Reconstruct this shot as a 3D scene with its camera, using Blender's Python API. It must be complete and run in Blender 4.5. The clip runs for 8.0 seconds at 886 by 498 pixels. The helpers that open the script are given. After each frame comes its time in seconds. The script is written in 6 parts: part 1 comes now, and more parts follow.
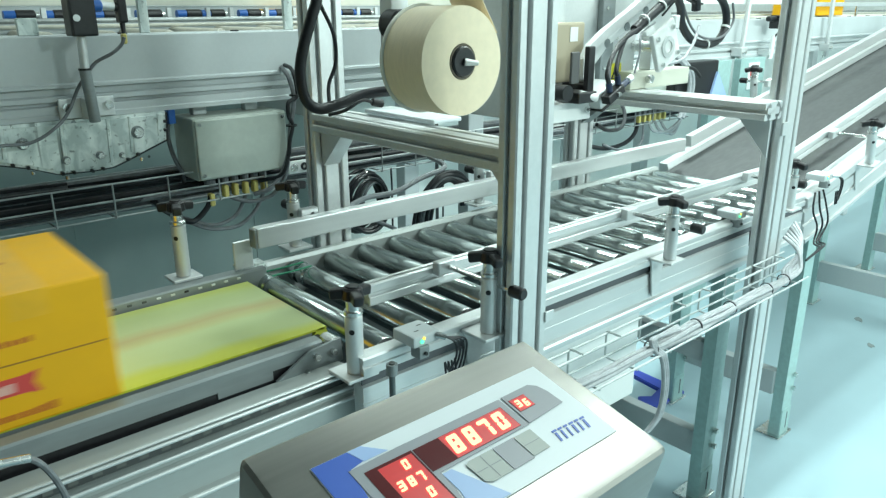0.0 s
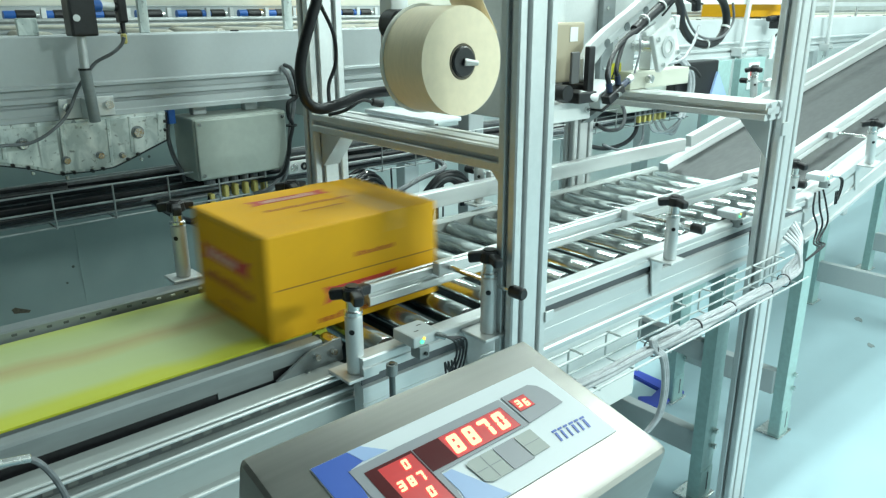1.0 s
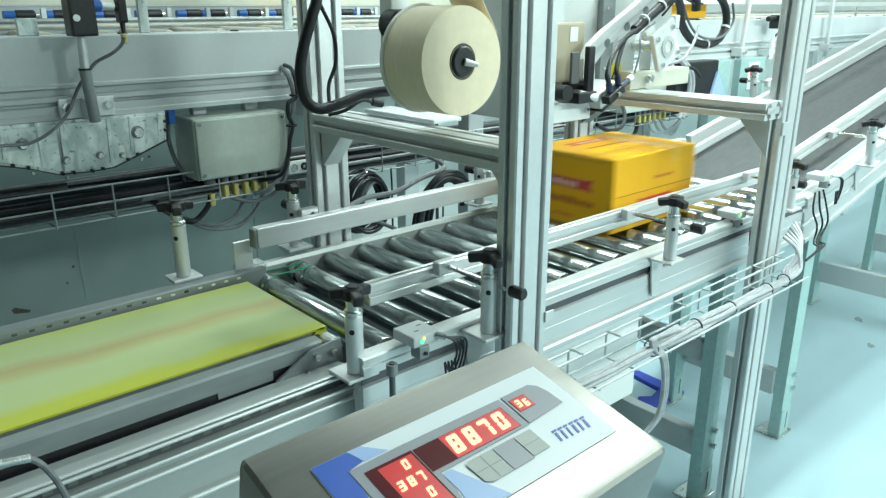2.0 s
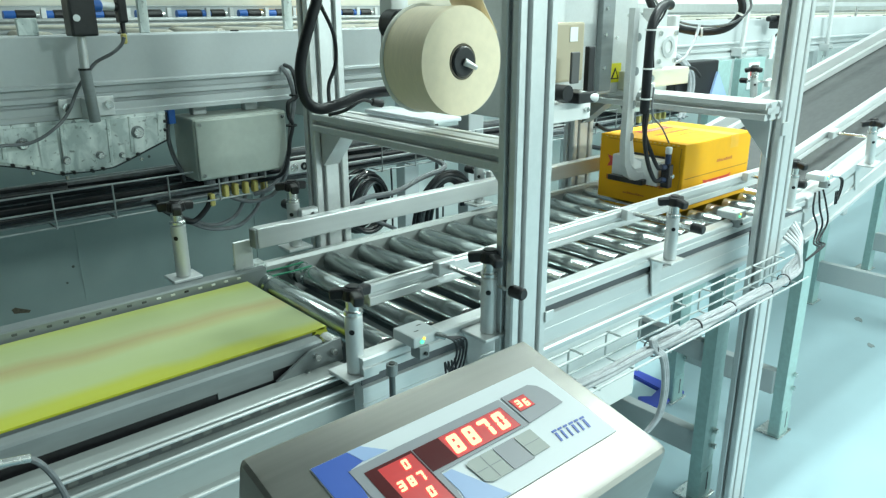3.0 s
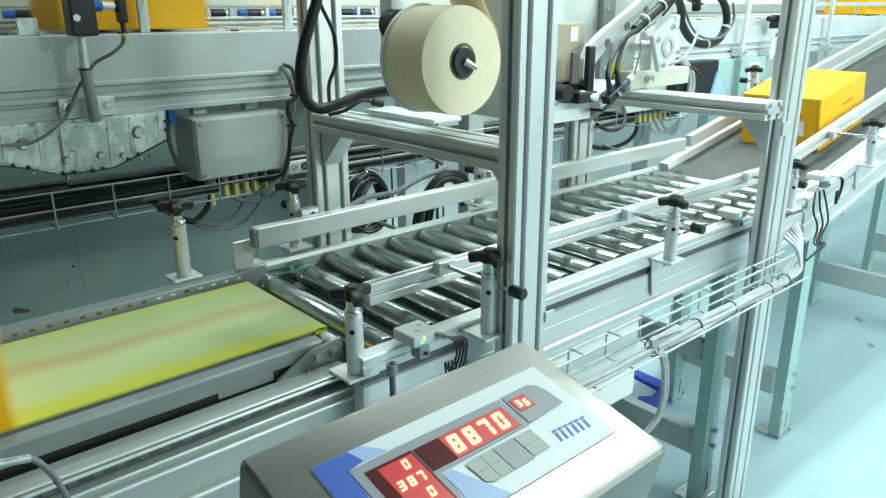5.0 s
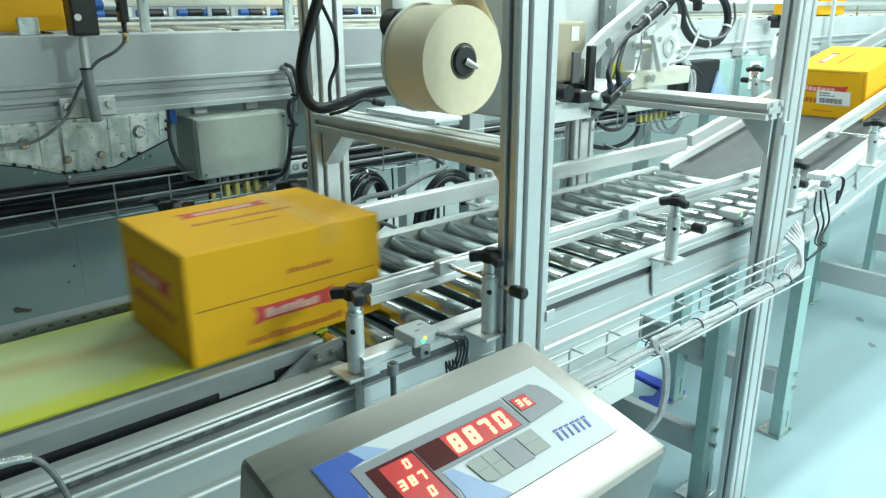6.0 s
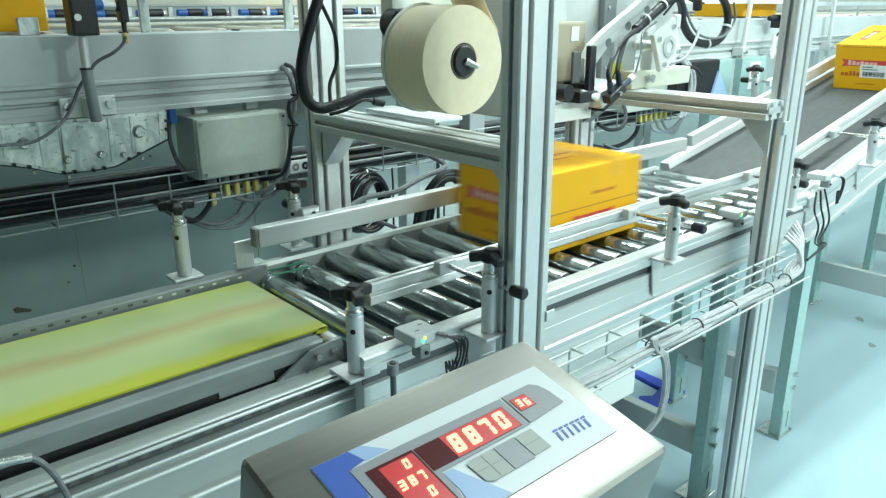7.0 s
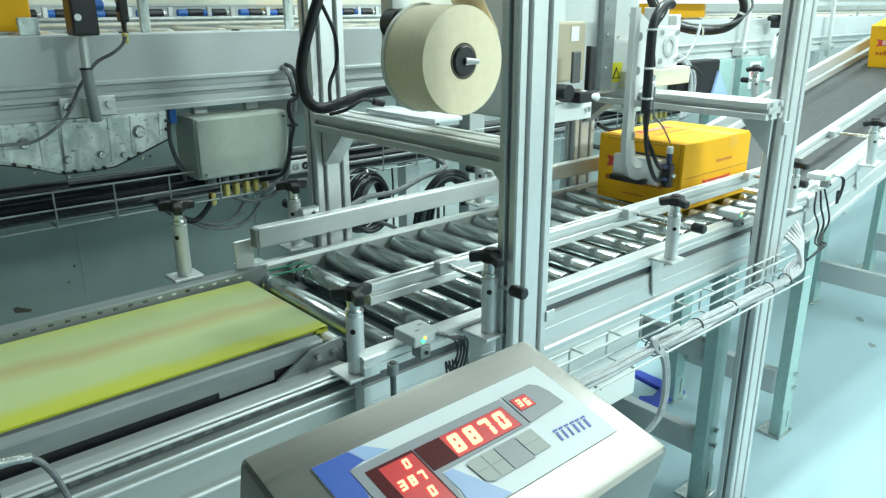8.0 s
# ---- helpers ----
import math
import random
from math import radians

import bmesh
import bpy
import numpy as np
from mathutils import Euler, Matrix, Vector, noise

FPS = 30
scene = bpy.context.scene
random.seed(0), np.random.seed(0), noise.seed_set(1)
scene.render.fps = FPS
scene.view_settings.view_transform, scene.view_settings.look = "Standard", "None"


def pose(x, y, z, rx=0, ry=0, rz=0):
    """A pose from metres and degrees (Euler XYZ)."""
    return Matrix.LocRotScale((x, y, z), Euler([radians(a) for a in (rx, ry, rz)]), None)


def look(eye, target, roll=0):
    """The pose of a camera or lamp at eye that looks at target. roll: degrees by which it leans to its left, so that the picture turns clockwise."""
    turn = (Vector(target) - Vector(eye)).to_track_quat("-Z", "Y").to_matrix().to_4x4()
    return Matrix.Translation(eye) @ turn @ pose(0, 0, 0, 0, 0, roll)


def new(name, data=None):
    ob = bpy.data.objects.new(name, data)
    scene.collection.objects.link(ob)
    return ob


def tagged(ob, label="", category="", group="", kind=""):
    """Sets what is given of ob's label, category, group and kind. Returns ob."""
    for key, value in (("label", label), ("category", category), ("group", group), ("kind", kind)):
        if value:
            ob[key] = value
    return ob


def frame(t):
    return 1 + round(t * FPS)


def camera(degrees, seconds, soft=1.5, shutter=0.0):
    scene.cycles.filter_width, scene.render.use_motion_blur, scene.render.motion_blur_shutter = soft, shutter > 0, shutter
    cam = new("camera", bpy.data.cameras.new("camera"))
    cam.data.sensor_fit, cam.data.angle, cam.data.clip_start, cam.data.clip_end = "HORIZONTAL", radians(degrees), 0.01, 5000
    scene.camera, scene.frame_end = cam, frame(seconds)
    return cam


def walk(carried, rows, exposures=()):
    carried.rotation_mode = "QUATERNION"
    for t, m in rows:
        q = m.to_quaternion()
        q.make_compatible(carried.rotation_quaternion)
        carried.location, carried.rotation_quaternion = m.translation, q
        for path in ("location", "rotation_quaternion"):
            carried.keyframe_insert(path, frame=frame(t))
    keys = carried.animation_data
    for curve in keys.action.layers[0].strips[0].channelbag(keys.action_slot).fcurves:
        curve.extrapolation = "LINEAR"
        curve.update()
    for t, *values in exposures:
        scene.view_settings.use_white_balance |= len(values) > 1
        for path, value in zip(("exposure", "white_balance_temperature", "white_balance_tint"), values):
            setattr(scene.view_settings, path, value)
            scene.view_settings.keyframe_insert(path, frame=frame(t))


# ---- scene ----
cam = camera(62.6, 8.0, soft=1.3, shutter=0.8)
EYE = Vector((0.0, 0.0, 1.52))
AIM_A = EYE + Vector((0.6257, 0.7145, -0.3131))
AIM_B = EYE + Vector((0.6247, 0.7154, -0.3139))
walk(cam, [(0.0, look(EYE, AIM_A, -0.23)), (4.7, look(EYE, AIM_A, -0.23)),
           (5.8, look(EYE, AIM_B, -0.23)), (8.0, look(EYE, AIM_B, -0.23))])

# ---- world and lamps ----
world = bpy.data.worlds.new("world")
scene.world = world
world.use_nodes = True
world.node_tree.nodes["Background"].inputs[0].default_value = (0.75, 0.95, 0.92, 1)
world.node_tree.nodes["Background"].inputs[1].default_value = 0.05
scene.view_settings.exposure = -0.1


def area_lamp(x, y, z, sx, sy, watts, tint=(0.82, 1.0, 0.955), beam_angle=180):
    """A long unseen lamp that shines down, for ceiling tubes and added fill; the last value is the angle that holds its
    light.
    """
    d = bpy.data.lights.new("unseen_lamp", "AREA")
    d.shape, d.size, d.size_y, d.energy, d.color = "RECTANGLE", sx, sy, watts, tint
    d.spread = radians(beam_angle)
    ob = new("unseen_lamp", d)
    ob.location = (x, y, z)
    return ob


for lx, ly, w in ((4.1, -0.9, 58), (5.6, -0.6, 48), (4.3, 0.9, 50), (2.7, 0.9, 48), (5.4, 1.2, 40), (3.2, 3.6, 66), (0.6, 3.9, 26), (6.6, 3.6, 55)):
    area_lamp(lx, ly, 4.45, 1.5, 0.22, w)
# added fill light, unseen, with a narrow beam down onto the labelling station
area_lamp(2.15, 1.45, 4.40, 1.5, 0.22, 15, beam_angle=44)
# added unseen lamps on the aisle side behind, turned towards the line to light its front
for lx, w in ((0.8, 9), (3.6, 160), (6.2, 120)):
    area_lamp(lx, -3.5, 3.4, 1.5, 0.4, w).rotation_euler = (radians(58), 0, 0)
# added unseen fill lamp over the near side, turned to brighten the labelling station
area_lamp(1.3, -0.3, 3.4, 0.9, 0.2, 22, beam_angle=110).rotation_euler = Vector((1.0, 0.6, -0.9)).to_track_quat("-Z", "Y").to_euler()


# ---- materials ----
def mat(name, color, rough=0.5, metal=0.0, grain=0.0, scale=40.0, bump=0.0, stretch=(1, 1, 1), stain=0.0, stain_scale=3.0,
        stain_color=None, emit=None, power=0.0, spread=0.12):
    """A surface with fine grain and broad stains, both by object coordinates in metres."""
    m = bpy.data.materials.new(name)
    m.use_nodes = True
    nt = m.node_tree
    b = nt.nodes["Principled BSDF"]
    b.inputs["Roughness"].default_value = rough
    b.inputs["Metallic"].default_value = metal
    col = (*color, 1)
    b.inputs["Base Color"].default_value = col
    co = nt.nodes.new("ShaderNodeTexCoord")
    mp = nt.nodes.new("ShaderNodeMapping")
    mp.inputs["Scale"].default_value = stretch
    nt.links.new(co.outputs["Object"], mp.inputs["Vector"])
    last = None
    if grain > 0 or bump > 0:
        n = nt.nodes.new("ShaderNodeTexNoise")
        n.inputs["Scale"].default_value, n.inputs["Detail"].default_value = scale, 4
        nt.links.new(mp.outputs["Vector"], n.inputs["Vector"])
        if grain > 0:
            mix = nt.nodes.new("ShaderNodeMix")
            mix.data_type, mix.blend_type = "RGBA", "MIX"
            mix.inputs[6].default_value = tuple(min(1, c * (1 - grain)) for c in color) + (1,)
            mix.inputs[7].default_value = tuple(min(1, c * (1 + grain)) for c in color) + (1,)
            sharp = nt.nodes.new("ShaderNodeMapRange")
            sharp.inputs["From Min"].default_value, sharp.inputs["From Max"].default_value = 0.36, 0.64
            nt.links.new(n.outputs["Fac"], sharp.inputs["Value"])
            nt.links.new(sharp.outputs["Result"], mix.inputs[0])
            last = mix.outputs[2]
            ramp = nt.nodes.new("ShaderNodeMapRange")
            ramp.inputs["To Min"].default_value = max(0.02, rough - spread)
            ramp.inputs["To Max"].default_value = min(1, rough + spread)
            nt.links.new(n.outputs["Fac"], ramp.inputs["Value"])
            nt.links.new(ramp.outputs["Result"], b.inputs["Roughness"])
        if bump > 0:
            bp_ = nt.nodes.new("ShaderNodeBump")
            bp_.inputs["Strength"].default_value, bp_.inputs["Distance"].default_value = bump, 0.002
            nt.links.new(n.outputs["Fac"], bp_.inputs["Height"])
            nt.links.new(bp_.outputs["Normal"], b.inputs["Normal"])
    if stain > 0:
        s = nt.nodes.new("ShaderNodeTexNoise")
        s.inputs["Scale"].default_value, s.inputs["Detail"].default_value = stain_scale, 6
        nt.links.new(co.outputs["Object"], s.inputs["Vector"])
        rr = nt.nodes.new("ShaderNodeMapRange")
        rr.inputs["From Min"].default_value, rr.inputs["From Max"].default_value = 0.45, 0.75
        rr.inputs["To Max"].default_value = stain
        nt.links.new(s.outputs["Fac"], rr.inputs["Value"])
        mix = nt.nodes.new("ShaderNodeMix")
        mix.data_type = "RGBA"
        mix.inputs[6].default_value = col
        mix.inputs[7].default_value = (*(stain_color or tuple(c * 0.55 for c in color)), 1)
        if last:
            nt.links.new(last, mix.inputs[6])
        nt.links.new(rr.outputs["Result"], mix.inputs[0])
        last = mix.outputs[2]
    if last:
        nt.links.new(last, b.inputs["Base Color"])
    if emit:
        b.inputs["Emission Color"].default_value = (*emit, 1)
        b.inputs["Emission Strength"].default_value = power
    return m


ALU = mat("anodised_aluminium", (0.70, 0.72, 0.72), 0.42, 0.55, 0.025, 90, 0.03, (1, 1, 1), 0.12, 6)
ALU_RAIL = mat("brushed_aluminium", (0.68, 0.70, 0.70), 0.40, 0.6, 0.03, 60, 0.03, (0.06, 1, 1), 0.08, 5)
MILL_RAIL = mat("mill_finish_aluminium", (0.42, 0.45, 0.44), 0.45, 0.25, 0.03, 60, 0.03, (0.06, 1, 1), 0.12, 5)
# slot shade as a flat colour
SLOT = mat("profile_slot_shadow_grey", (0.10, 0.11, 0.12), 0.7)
PAINT = mat("grey_powder_coat", (0.52, 0.56, 0.57), 0.45, 0.0, 0.012, 120, 0.05, (1, 1, 1), 0.3, 4)
CHANNEL = mat("grey_steel_channel", (0.27, 0.30, 0.305), 0.45, 0.35, 0.06, 80, 0.04, (0.1, 1, 1), 0.35, 6)


def galvanised():
    """Old galvanised sheet: cloudy zinc patches with mottled reflections painted in, small pits and dark runs from
    above.
    """
    m = mat("galvanised_sheet", (0.6, 0.64, 0.64), 0.42, 0.45, 0.1, 40, 0.35, (1, 1, 0.5))
    nt = m.node_tree
    b = nt.nodes["Principled BSDF"]
    co = nt.nodes.new("ShaderNodeTexCoord")

    def layer(stretch, scale, detail, warp, lo, hi):
        mp = nt.nodes.new("ShaderNodeMapping")
        mp.inputs["Scale"].default_value = stretch
        nt.links.new(co.outputs["Object"], mp.inputs["Vector"])
        n = nt.nodes.new("ShaderNodeTexNoise")
        n.inputs["Scale"].default_value, n.inputs["Detail"].default_value, n.inputs["Distortion"].default_value = scale, detail, warp
        nt.links.new(mp.outputs["Vector"], n.inputs["Vector"])
        r = nt.nodes.new("ShaderNodeMapRange")
        r.inputs["From Min"].default_value, r.inputs["From Max"].default_value = lo, hi
        nt.links.new(n.outputs["Fac"], r.inputs["Value"])
        return r.outputs["Result"]

    def blend(fac, first, second):
        x = nt.nodes.new("ShaderNodeMix")
        x.data_type = "RGBA"
        nt.links.new(fac, x.inputs[0])
        if isinstance(first, tuple):
            x.inputs[6].default_value = first
        else:
            nt.links.new(first, x.inputs[6])
        x.inputs[7].default_value = second
        return x.outputs[2]
    c = blend(layer((1, 1, 0.55), 26, 5, 0.8, 0.38, 0.62), (0.50, 0.57, 0.56, 1), (0.84, 0.89, 0.87, 1))
    c = blend(layer((1, 1, 1), 70, 3, 0.5, 0.60, 0.68), c, (0.30, 0.34, 0.33, 1))
    c = blend(layer((1, 1, 0.07), 22, 3, 0.5, 0.63, 0.68), c, (0.30, 0.34, 0.33, 1))
    nt.links.new(c, b.inputs["Base Color"])
    return m


GALV = galvanised()
ZINC = mat("zinc_plated_steel", (0.50, 0.545, 0.54), 0.22, 1.0, 0.03, 30, 0.01, (1, 0.2, 1), 0.15, 8, (0.34, 0.38, 0.36))
STEEL = mat("bright_steel", (0.70, 0.71, 0.70), 0.25, 1.0, 0.05, 80)
STAINLESS = mat("brushed_stainless", (0.31, 0.30, 0.28), 0.34, 1.0, 0.035, 200, 0.03, (0.03, 1, 1), 0.15, 10)
BLACK = mat("black_plastic_and_gap_shade", (0.012, 0.012, 0.014), 0.38, 0.0, 0.2, 90, 0.05)
RUBBER = mat("black_cable_sheath", (0.006, 0.007, 0.010), 0.42, 0.0, 0.2, 60)
GREYCABLE = mat("grey_cable_sheath", (0.16, 0.17, 0.18), 0.5, 0.0, 0.15, 60)
PALECABLE = mat("pale_cable_sheath", (0.40, 0.42, 0.44), 0.45, 0.0, 0.1, 60)
YELLOWTAG = mat("yellow_plastic", (0.64, 0.54, 0.17), 0.45)
BLUE = mat("blue_plastic", (0.02, 0.13, 0.48), 0.35)
CARTON = mat("yellow_carton", (0.83, 0.42, 0.008), 0.6, 0.0, 0.015, 45, 0.08, (1, 1, 1), 0.07, 5)
CARTON_SEAM = mat("carton_flap_edge", (0.34, 0.16, 0.02), 0.8)
CARTON_RED = mat("carton_print_red", (0.62, 0.06, 0.05), 0.5)
CARTON_BROWN = mat("carton_print_brown", (0.50, 0.12, 0.01), 0.5)
CARTON_PINK = mat("carton_print_pale", (0.80, 0.50, 0.42), 0.5)
CARTON_PALE = mat("carton_cut_edge", (0.86, 0.66, 0.25), 0.7)
TAPE = mat("clear_packing_tape", (0.80, 0.41, 0.012), 0.35, 0.0, 0.05, 30)
PAPER = mat("cream_label_paper", (0.87, 0.75, 0.54), 0.5, 0.0, 0.03, 220, 0.02, (0.2, 1, 0.2))
WHITE = mat("white_print", (0.82, 0.84, 0.83), 0.5)
INK = mat("black_print", (0.03, 0.03, 0.03), 0.6)
DARKBELT = mat("dark_grey_belt", (0.062, 0.066, 0.068), 0.8, 0.0, 0.15, 60, 0.05, (0.3, 1, 1), 0.3, 3, (0.10, 0.105, 0.10))
LEGTEAL = mat("blue_green_leg_paint", (0.37, 0.54, 0.525), 0.4, 0.1, 0.06, 60, 0.04, (1, 1, 1), 0.3, 5)
PANELWALL = mat("shaded_wall_panel", (0.28, 0.35, 0.335), 0.5, 0.0, 0.02, 14, 0.03, (1, 1, 1), 0.5, 2.0, (0.22, 0.28, 0.265))
WHITEWALL = mat("white_wall_paint", (0.80, 0.82, 0.80), 0.6, 0.0, 0.03, 20, 0.02, (1, 1, 1), 0.12, 1.2)
CEILING = mat("dull_grey_paint", (0.30, 0.31, 0.31), 0.7, 0.0, 0.05, 6, 0.02, (1, 1, 1), 0.3, 0.8)
DULLWIRE = mat("dull_wire", (0.42, 0.44, 0.44), 0.5, 0.7, 0.15, 40)
BRIGHTWIRE = mat("bright_wire", (0.56, 0.60, 0.60), 0.5, 0.5, 0.1, 40)
CREAM = mat("cream_sheet", (0.78, 0.76, 0.66), 0.5, 0.0, 0.04, 20)
FLOOR = mat("pale_blue_epoxy_floor", (0.335, 0.465, 0.515), 0.38, 0.0, 0.02, 5, 0.015, (1, 1, 1), 0.35, 1.1, (0.29, 0.42, 0.45), spread=0.06)
JBOX = mat("grey_enclosure_paint", (0.47, 0.52, 0.47), 0.4, 0.0, 0.03, 60, 0.02, (1, 1, 1), 0.15, 8)
CARTON.node_tree.nodes["Principled BSDF"].inputs["Specular IOR Level"].default_value = 0.3


def belt_material():
    """Yellow-green belt, pale towards the middle, with a worn reddish track along it."""
    m = mat("yellow_green_belt", (0.66, 0.70, 0.10), 0.38, 0.0, 0.05, 40, 0.02, (0.1, 1, 1))
    nt = m.node_tree
    b = nt.nodes["Principled BSDF"]
    co = nt.nodes.new("ShaderNodeTexCoord")
    sx = nt.nodes.new("ShaderNodeSeparateXYZ")
    nt.links.new(co.outputs["Object"], sx.inputs[0])
    wob = nt.nodes.new("ShaderNodeTexNoise")
    wob.inputs["Scale"].default_value = 3.5
    nt.links.new(co.outputs["Object"], wob.inputs["Vector"])
    ad = nt.nodes.new("ShaderNodeMath")
    ad.operation = "MULTIPLY_ADD"
    ad.inputs[1].default_value = 0.09
    nt.links.new(wob.outputs["Fac"], ad.inputs[0])
    nt.links.new(sx.outputs["Y"], ad.inputs[2])
    mr = nt.nodes.new("ShaderNodeMapRange")
    mr.inputs["From Min"].default_value, mr.inputs["From Max"].default_value = -0.12, 0.21
    nt.links.new(ad.outputs[0], mr.inputs["Value"])
    cr = nt.nodes.new("ShaderNodeValToRGB")
    e = cr.color_ramp.elements
    e[0].position, e[0].color = 0.0, (0.58, 0.60, 0.045, 1)
    e[1].position, e[1].color = 1.0, (0.50, 0.55, 0.14, 1)
    for p, c in ((0.13, (0.56, 0.59, 0.07, 1)), (0.22, (0.52, 0.60, 0.27, 1)), (0.44, (0.52, 0.60, 0.30, 1)), (0.50, (0.53, 0.53, 0.24, 1)), (0.59, (0.50, 0.42, 0.19, 1)),
                 (0.70, (0.52, 0.59, 0.29, 1)), (0.9, (0.50, 0.58, 0.24, 1))):
        el = e.new(p)
        el.color = c
    nt.links.new(mr.outputs["Result"], cr.inputs[0])
    nt.links.new(cr.outputs["Color"], b.inputs["Base Color"])
    return m


BELT = belt_material()
LED_RED = mat("red_led", (0.9, 0.05, 0.03), 0.4, emit=(1.0, 0.18, 0.10), power=6.0)
LED_GREEN = mat("green_led", (0.1, 0.9, 0.3), 0.4, emit=(0.1, 1.0, 0.45), power=1.6)
LED_AMBER = mat("amber_led", (0.9, 0.6, 0.1), 0.4, emit=(1.0, 0.7, 0.1), power=1.3)
# emission imitates the digits' red bloom on the window
GLOW = mat("red_led_halo", (0.30, 0.02, 0.02), 0.3, emit=(1.0, 0.03, 0.03), power=0.34)
DISPLAY = mat("dark_red_display_window", (0.10, 0.012, 0.014), 0.15)
PLATE = mat("white_front_foil", (0.74, 0.79, 0.82), 0.35)
PLATE_GREY = mat("grey_front_foil", (0.30, 0.31, 0.34), 0.35)
PLATE_BLUE = mat("blue_front_foil", (0.045, 0.12, 0.50), 0.35)
PLATE_PALE = mat("pale_blue_front_foil", (0.36, 0.50, 0.78), 0.35)
KEY = mat("grey_green_key", (0.46, 0.49, 0.46), 0.5)


# ---- building helpers ----
def thing(name, at, label, category, group="", kind=""):
    ob = new(name)
    ob.location = at
    ob.empty_display_size = 0.05
    return tagged(ob, label, category, group, kind)


def base_of(ob):
    v = Vector((0, 0, 0))
    while ob is not None:
        v = v + ob.location
        ob = ob.parent
    return v


def part(name, bm, material, parent=None, label="", smooth=False, local=False):
    """One mesh object under a thing or a part. The bmesh is in world coordinates, or in the parent's when local."""
    if parent is not None and not local:
        bmesh.ops.translate(bm, vec=-base_of(parent), verts=bm.verts)
    me = bpy.data.meshes.new(name)
    bm.normal_update()
    if smooth:
        for f in bm.faces:
            f.smooth = True
        for e in bm.edges:
            if len(e.link_faces) == 2 and e.calc_face_angle(0) > 0.6:
                e.smooth = False
    bm.to_mesh(me)
    bm.free()
    me.materials.append(material)
    ob = new(name, me)
    ob.parent = parent
    if name in ("writing", "barcode"):
        ob["kind"] = "stuff"
    if label:
        ob["label"] = label
    return ob


def solid(name, bm, material, label, category, group="", kind="", smooth=False, at=None):
    """A one-mesh thing, with its origin at its base."""
    bm.verts.ensure_lookup_table()
    if at is None:
        xs, ys, zs = [[v.co[i] for v in bm.verts] for i in range(3)]
        at = Vector(((min(xs) + max(xs)) / 2, (min(ys) + max(ys)) / 2, min(zs)))
    bmesh.ops.translate(bm, vec=-Vector(at), verts=bm.verts)
    ob = part(name, bm, material, None, "", smooth)
    ob.location = at
    return tagged(ob, label, category, group, kind)


def block(x0, x1, y0, y1, z0, z1, bevel=0.0, seg=2, bm=None, m=None):
    """A box between two corners with rounded edges; added to bm where one is given; turned by m about the origin."""
    own = bm is None
    bm = bmesh.new() if own else bm
    r = bmesh.ops.create_cube(bm, size=1, matrix=Matrix.Translation(((x0 + x1) / 2, (y0 + y1) / 2, (z0 + z1) / 2)) @
                              Matrix.Diagonal((x1 - x0, y1 - y0, z1 - z0, 1)))
    vs = r["verts"]
    if bevel > 0:
        es = list({e for v in vs for e in v.link_edges})
        r2 = bmesh.ops.bevel(bm, geom=es, offset=bevel, segments=seg, affect="EDGES", profile=0.6)
        vs = list({v for f in r2["faces"] for v in f.verts} | {v for v in vs if v.is_valid})
    if m is not None:
        bmesh.ops.transform(bm, matrix=m, verts=vs)
    return bm


def rod(a, b, r, n=16, bm=None, r2=None, bevel=0.0):
    """A round bar from a to b, with chamfered ends when bevel is given."""
    bm = bmesh.new() if bm is None else bm
    a, b = Vector(a), Vector(b)
    d = b - a
    q = d.to_track_quat("Z", "Y")
    r2 = r if r2 is None else r2
    L = d.length
    rings = [(r, 0.0), (r2, L)] if bevel <= 0 else [(r - bevel, 0.0), (r, bevel), (r2, L - bevel), (r2 - bevel, L)]
    loops = []
    for rr, h in rings:
        loops.append([bm.verts.new(a + q @ Vector((rr * math.cos(2 * math.pi * k / n), rr * math.sin(2 * math.pi * k / n), h))) for k in range(n)])
    for l0, l1 in zip(loops, loops[1:]):
        for k in range(n):
            bm.faces.new((l0[k], l0[(k + 1) % n], l1[(k + 1) % n], l1[k]))
    bm.faces.new(loops[0][::-1])
    bm.faces.new(loops[-1])
    return bm


def ring(a, b, r_out, r_in, n=32, bm=None):
    """A tube with a bore, from a to b."""
    bm = bmesh.new() if bm is None else bm
    a, b = Vector(a), Vector(b)
    q = (b - a).to_track_quat("Z", "Y")
    L = (b - a).length
    ls = []
    for rr, h in ((r_in, 0), (r_out, 0), (r_out, L), (r_in, L)):
        ls.append([bm.verts.new(a + q @ Vector((rr * math.cos(2 * math.pi * k / n), rr * math.sin(2 * math.pi * k / n), h))) for k in range(n)])
    for i in range(4):
        l0, l1 = ls[i], ls[(i + 1) % 4]
        for k in range(n):
            bm.faces.new((l0[k], l0[(k + 1) % n], l1[(k + 1) % n], l1[k]))
    return bm


def smooth_path(pts, steps=6):
    """A Catmull-Rom curve through the points."""
    P = [Vector(p) for p in pts]
    P = [P[0] * 2 - P[1]] + P + [P[-1] * 2 - P[-2]]
    out = []
    for i in range(1, len(P) - 2):
        p0, p1, p2, p3 = P[i - 1:i + 3]
        for s in range(steps):
            t = s / steps
            out.append(0.5 * ((2 * p1) + (p2 - p0) * t + (2 * p0 - 5 * p1 + 4 * p2 - p3) * t * t + (3 * p1 - p0 - 3 * p2 + p3) * t ** 3))
    return out + [P[-2]]


